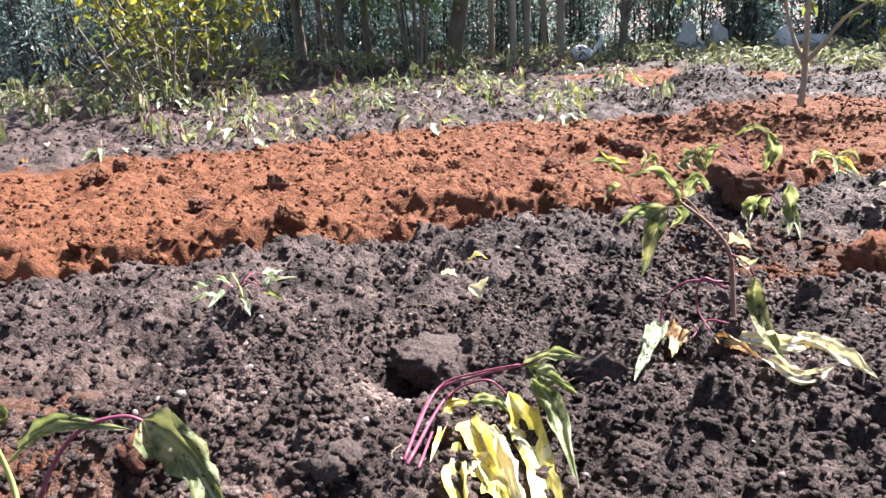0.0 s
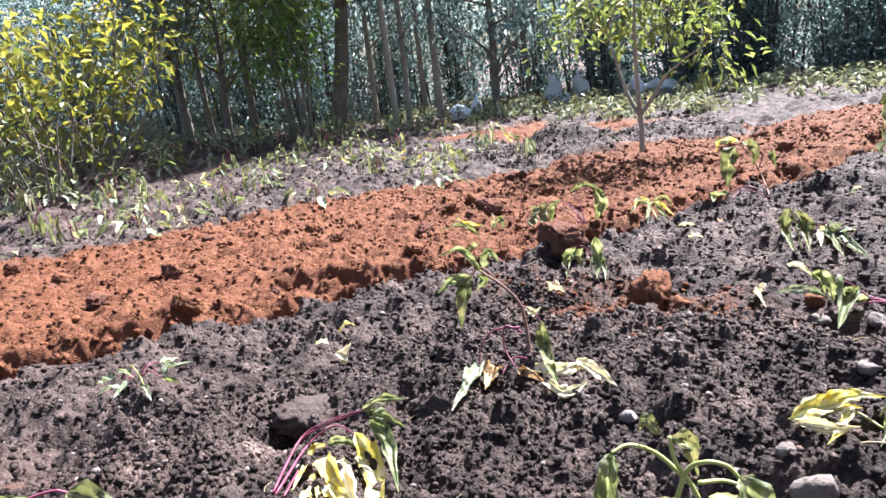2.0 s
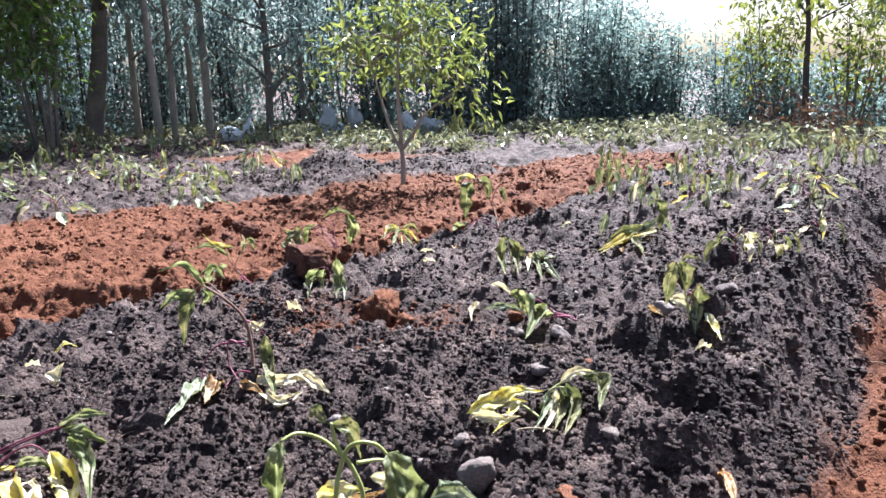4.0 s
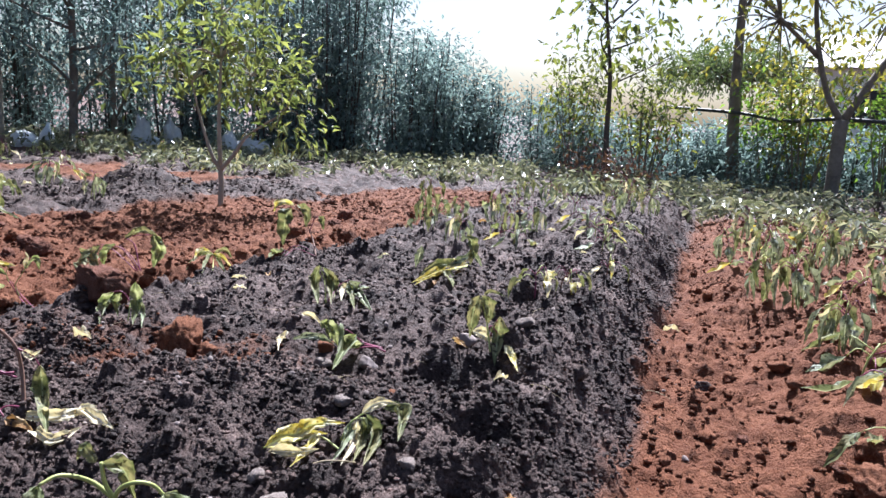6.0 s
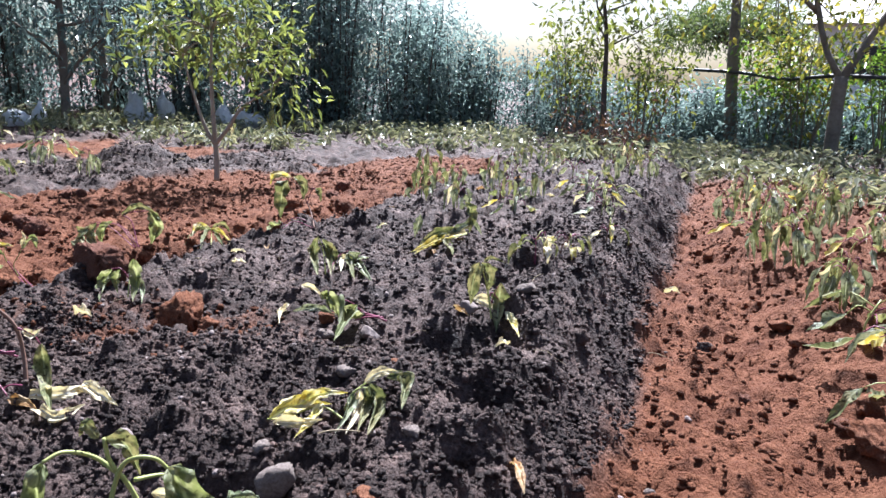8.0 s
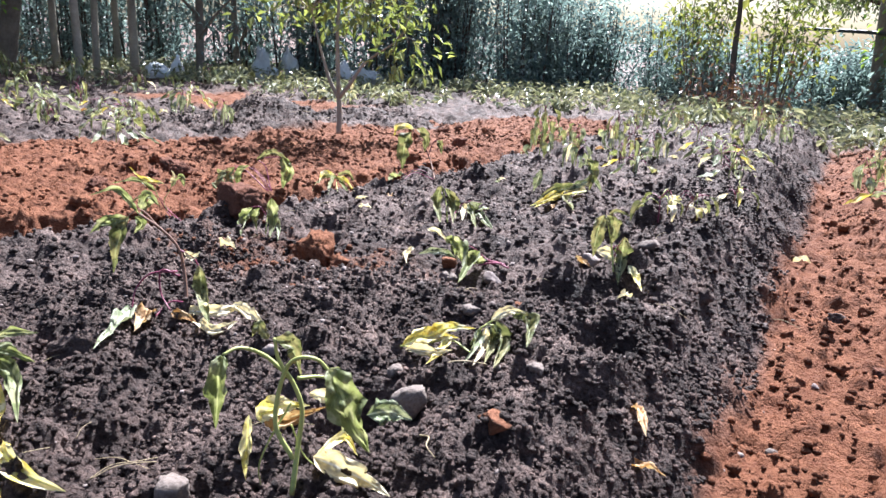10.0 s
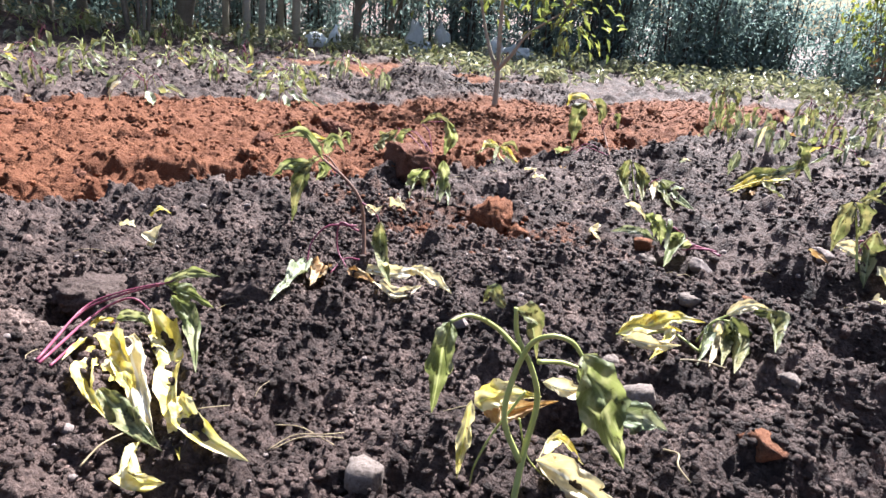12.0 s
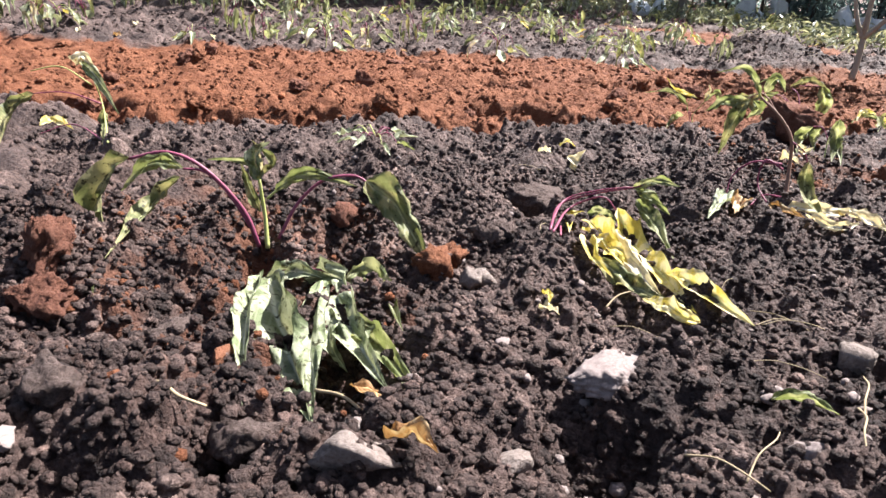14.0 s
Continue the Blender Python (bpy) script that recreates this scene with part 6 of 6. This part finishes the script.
def hedge_shrub(seed, height, wide, leaves, x, y):
    r = random.Random(seed)
    limbs, tips = [], []
    for k in range(9):
        a = r.uniform(0, 6.28)
        o = wide * r.uniform(0.1, 0.5)
        h = height * r.uniform(0.72, 1.0)
        b = (math.cos(a) * o * 0.8, math.sin(a) * o * 0.8, 0)
        e = (math.cos(a) * o * 1.15, math.sin(a) * o * 1.15, h)
        limbs.append(([b, ((b[0] + e[0]) / 2 + r.uniform(-0.06, 0.06), (b[1] + e[1]) / 2, h / 2), e], 0.018, 0.005))
        for _ in range(22):
            u = r.random() ** 1.25
            tips.append((b[0] + (e[0] - b[0]) * u + r.gauss(0, wide * 0.17), b[1] + (e[1] - b[1]) * u + r.gauss(0, wide * 0.17), h * u))
    return tree("hedge_shrub", "tall dark green hedge shrub with fine drooping leaves", "hedge", x, y, BARK_DARK, HAZY_HEDGE_LEAF, limbs, tips, leaves, 0.1, 0.1, 0.034, 0.8, seed, "boundary hedge")


hedge = [hedge_shrub(60 + k, h, 1.25, 18 if h > 3 else 16, *polar(a, 10.8)) for k, (h, a) in enumerate(((2.25, -23), (1.6, -19), (3.6, -30), (0.85, 2)))]
hedge_rng = random.Random(6)


def hedge_copy(proto, heading, dist, s=1.0):
    x, y = polar(heading, dist)
    copy_thing(proto, pose(x, y, float(lie_of_land(np.array(x), np.array(y))) - 0.06, 0, 0, hedge_rng.uniform(0, 360)) @ Matrix.Diagonal((s, s, s * hedge_rng.uniform(0.9, 1.1), 1)))


for row, dist in enumerate((10.5, 11.6, 12.9)):
    a = -96.0 + 2.2 * row
    while a < 27:
        if row == 2 and -50 < a < -40:
            pass
        elif a < -26.5:
            hedge_copy(hedge[2], a, dist + hedge_rng.uniform(-0.3, 0.3) + (1.3 if a < -44 else 0), 1.0 if row < 2 else 1.15)
        elif a < -21:
            hedge_copy(hedge[0], a, dist + hedge_rng.uniform(-0.3, 0.3))
        elif row == 2:
            pass
        elif a < -10:
            hedge_copy(hedge[1], a, dist + hedge_rng.uniform(-0.3, 0.3), 1.0 if a < -17.5 else 0.8)
        else:
            hedge_copy(hedge[3], a, dist + hedge_rng.uniform(-0.3, 0.3))
        a += 5.6 + hedge_rng.uniform(-0.6, 0.6)

# open trees against the sky
L, T = branching(3.4, 0.4, 12, 1.1, 0.045, 71, (-0.05, 0.1), 6, 0.8, 0.5)
tree("tree", "open tree with sparse large hanging leaves", "tree", *polar(-6.8, 9.3), BARK_DARK, OPEN_LEAF, L, T, 8, 0.14, 0.13, 0.07, 1.4, 72, "trees along the boundary", tilt=-3)
L, T = branching(4.0, 0.55, 11, 1.7, 0.09, 73, (0.06, 0.0), 7, 0.95, 0.6)
tree("tree", "tree with a straight bare trunk and few leaves", "tree", *polar(2.4, 10.0), BARK, OPEN_LEAF, L, T, 10, 0.2, 0.11, 0.05, 1.2, 74, "trees along the boundary", tilt=-5)
lim = [([(0, 0, 0), (0.02, 0, 0.45), (0.05, 0, 0.95)], 0.075, 0.065), ([(0.05, 0, 0.92), (-0.12, 0, 1.25), (-0.25, 0.1, 1.9), (-0.3, 0.1, 2.7)], 0.04, 0.02), ([(0.05, 0, 0.92), (0.3, 0.05, 1.35), (0.5, 0.1, 1.75), (0.55, 0.1, 2.6)], 0.05, 0.02), ([(0.5, 0.1, 1.7), (0.8, 0.1, 1.9), (1.2, 0.2, 2.3)], 0.03, 0.012), ([(-0.2, 0.08, 1.6), (-0.6, 0, 2.0), (-0.9, 0.1, 2.4)], 0.03, 0.012)]
tip_rng = random.Random(31)
tp = [(tip_rng.uniform(-1.2, 1.4), tip_rng.uniform(-0.6, 0.6), tip_rng.uniform(1.4, 2.8)) for _ in range(75)]
for q in tp:
    root = min(((-0.28, 0.1, 2.2), (0.53, 0.1, 2.1), (0.9, 0.1, 2.0), (-0.6, 0.05, 2.0)), key=lambda s: sum((a - b) ** 2 for a, b in zip(s, q)))
    lim.append(([root, ((root[0] + q[0]) / 2, (root[1] + q[1]) / 2, (root[2] + q[2]) / 2 + 0.06), q], 0.012, 0.004))
tree("tree", "forked tree with a smooth grey trunk and yellowing leaves", "tree", *polar(9.3, 8.6), BARK, YELLOW_LEAF, lim, tp, 14, 0.18, 0.1, 0.045, 0.9, 75, "trees along the boundary", tilt=-4)
for h, d, s, leaves, lab in ((7.2, 9.6, 1.7, YELLOW_LEAF, "yellow-green bush below the trees"), (5.0, 9.9, 1.3, SHRUB_LEAF, "leafy green bush below the trees"), (12.5, 9.3, 1.4, SHRUB_LEAF, "leafy green bush below the trees"), (-4, 9.6, 1.4, OPEN_LEAF, "straggling bush by the open tree"), (-9.5, 9.9, 1.6, OPEN_LEAF, "straggling bush by the open tree"), (16, 9.5, 1.6, YELLOW_LEAF, "yellowing bush at the field's corner")):
    L, T = multi_stem(8, s, 0.45, 0.014, int(h * 7) + 50, 8)
    tree("bush", lab, "bush", *polar(h, d), BARK, leaves, L, T, 10, 0.12, 0.1, 0.045, 0.6, int(h * 5) + 90, "bushes along the boundary")
BROWN_LEAF = foliage_material("dry_leaves", (0.08, 0.035, 0.03), (0.2, 0.11, 0.08), 0.2)
L, T = multi_stem(9, 0.3, 0.4, 0.008, 77, 6)
tree("bush", "dry reddish brushwood at the bed's end", "bush", *polar(-6.5, 6.9), BARK_DARK, BROWN_LEAF, L, T, 8, 0.08, 0.06, 0.03, 0.8, 78)

# flat-crowned tree far behind
fl = [([(0, 0, 0), (0.2, 0, 1.0), (0.1, 0, 2.0)], 0.2, 0.12)]
ft = []
for k in range(90):
    a, o = tip_rng.uniform(0, 6.28), 2.7 * math.sqrt(tip_rng.random())
    q = (o * math.cos(a), o * math.sin(a), 2.75 - 0.1 * o * o + tip_rng.choice((0, 0, -0.35)) + tip_rng.uniform(-0.08, 0.08))
    fl.append(([(0.1, 0, 1.7), (q[0] * 0.5, q[1] * 0.5, 2.2), q], 0.05, 0.012))
    ft.append(q)
tree("tree", "spreading flat-crowned tree beyond the boundary", "tree", *polar(0.8, 27), BARK_DARK, FAR_LEAF, fl, ft, 60, 0.28, 0.2, 0.07, 0.3, 79, z=0.25)

v, f = [], []
ax, ay = polar(-3.0, 9.9)
bx, by = polar(2.4, 9.86)
cx, cyy = polar(9.0, 8.75)
dx, dy = polar(13.5, 8.7)
tube(v, f, [(ax, ay, 0.78), (bx, by, 0.75), ((bx + cx) / 2, (by + cyy) / 2, 0.68), (cx, cyy, 0.72), (dx, dy, 0.7)], 0.022, 0.022, 6, 24)
tagged(link_mesh("cable", v, f, CABLE), "thick dark cable strung between the tree trunks", "cable")


def sack(x, y, wide, high, mat, label, seed):
    r = random.Random(seed)
    bm = bmesh.new()
    bmesh.ops.create_icosphere(bm, subdivisions=3, radius=1)
    cuts = [(Vector((r.gauss(0, 1), r.gauss(0, 1), r.gauss(0, 0.8))).normalized(), r.uniform(0.5, 0.8)) for _ in range(7)]
    for q in bm.verts:
        c = q.co
        for cut, far in cuts:
            c = c - cut * max(0.0, c.dot(cut) - far) * 0.9
        tie = 1 - 0.45 * max(0, c.z)
        n = noise.noise(c * 1.6 + Vector((seed * 5.1, 0, 0))) * 0.6 + noise.noise(c * 4.5 + Vector((seed, 3, 0))) * 0.25
        q.co = Vector((c.x * wide * tie * (1 + n), c.y * wide * 0.7 * tie * (1 + n), max(-0.75, c.z) * high * (1 + n)))
    me = bpy.data.meshes.new("sack")
    bm.to_mesh(me)
    bm.free()
    me.polygons.foreach_set("use_smooth", np.ones(len(me.polygons), bool))
    me.materials.append(mat)
    ob = new("sack", me)
    ob.matrix_basis = pose(x, y, high * 0.7 - 0.2, 0, r.uniform(-12, 12), r.uniform(0, 360))
    tagged(ob, label, "sack", "sacks by the trees")


sack(*polar(-43.6, 10.0), 0.13, 0.26, GREY_SACK, "upright grey sack before the hedge", 1)
sack(*polar(-41.6, 10.0), 0.17, 0.26, GREY_SACK, "slumped grey sack before the hedge", 2)
sack(*polar(-42.6, 9.9), 0.09, 0.1, SACK, "small white sack between two grey ones", 7)
sack(*polar(-51.3, 9.4), 0.15, 0.14, SACK, "white plastic sack lying by the trees", 3)
sack(*polar(-49.8, 9.4), 0.12, 0.17, SACK, "white plastic sack by the trees", 4)
sack(*polar(-37.2, 9.6), 0.18, 0.2, GREY_SACK, "grey heap of sacks behind the sapling", 5)
sack(*polar(-35.6, 9.6), 0.26, 0.12, GREY_SACK, "low grey sack behind the sapling", 6)


def box_verts(x0, x1, y0, y1, z0, z1):
    v = [(x, y, z) for x in (x0, x1) for y in (y0, y1) for z in (z0, z1)]
    return v, [(0, 1, 3, 2), (4, 6, 7, 5), (0, 4, 5, 1), (2, 3, 7, 6), (0, 2, 6, 4), (1, 5, 7, 3)]


def house(x, y, turn, wide, high, label):
    """A white house far behind the trees."""
    h = new("house")
    h.matrix_basis = pose(x, y, -0.1, 0, 0, turn)
    v, f = box_verts(-wide / 2, wide / 2, -2, 2, 0, high)
    link_mesh("wall", v, f, WHITEWASH, h, smooth=False)
    e = 0.4
    v = [(-wide / 2 - e, -2 - e, high), (wide / 2 + e, -2 - e, high), (wide / 2 + e, 2 + e, high), (-wide / 2 - e, 2 + e, high), (-wide / 2 - e, 0, high + 1.2), (wide / 2 + e, 0, high + 1.2)]
    link_mesh("roof", v, [(0, 1, 5, 4), (2, 3, 4, 5), (1, 2, 5), (3, 0, 4), (0, 3, 2, 1)], ROOF, h, smooth=False)
    for k in (-1, 1):
        v, f = box_verts(k * wide / 4 - 0.5, k * wide / 4 + 0.5, -2.05, -2.003, 0.9, 2.0)
        link_mesh("window", v, f, CABLE, h, smooth=False)
    tagged(h, label, "house")


house(*polar(-71, 24), 71, 9, 2.7, "white house glimpsed between dark trunks")
house(*polar(13.5, 26), -13, 6, 2.6, "pale house behind the boundary trees")
wx, wy = polar(-73, 13.0)
v, f = box_verts(-3.0, 3.0, -0.12, 0.12, 0, 0.42)
wall = link_mesh("low_wall", v, f, TAN_WALL, smooth=False)
wall.matrix_basis = pose(wx, wy, -0.1, 0, 0, 73)
tagged(wall, "low tan rendered wall behind the trees", "wall")
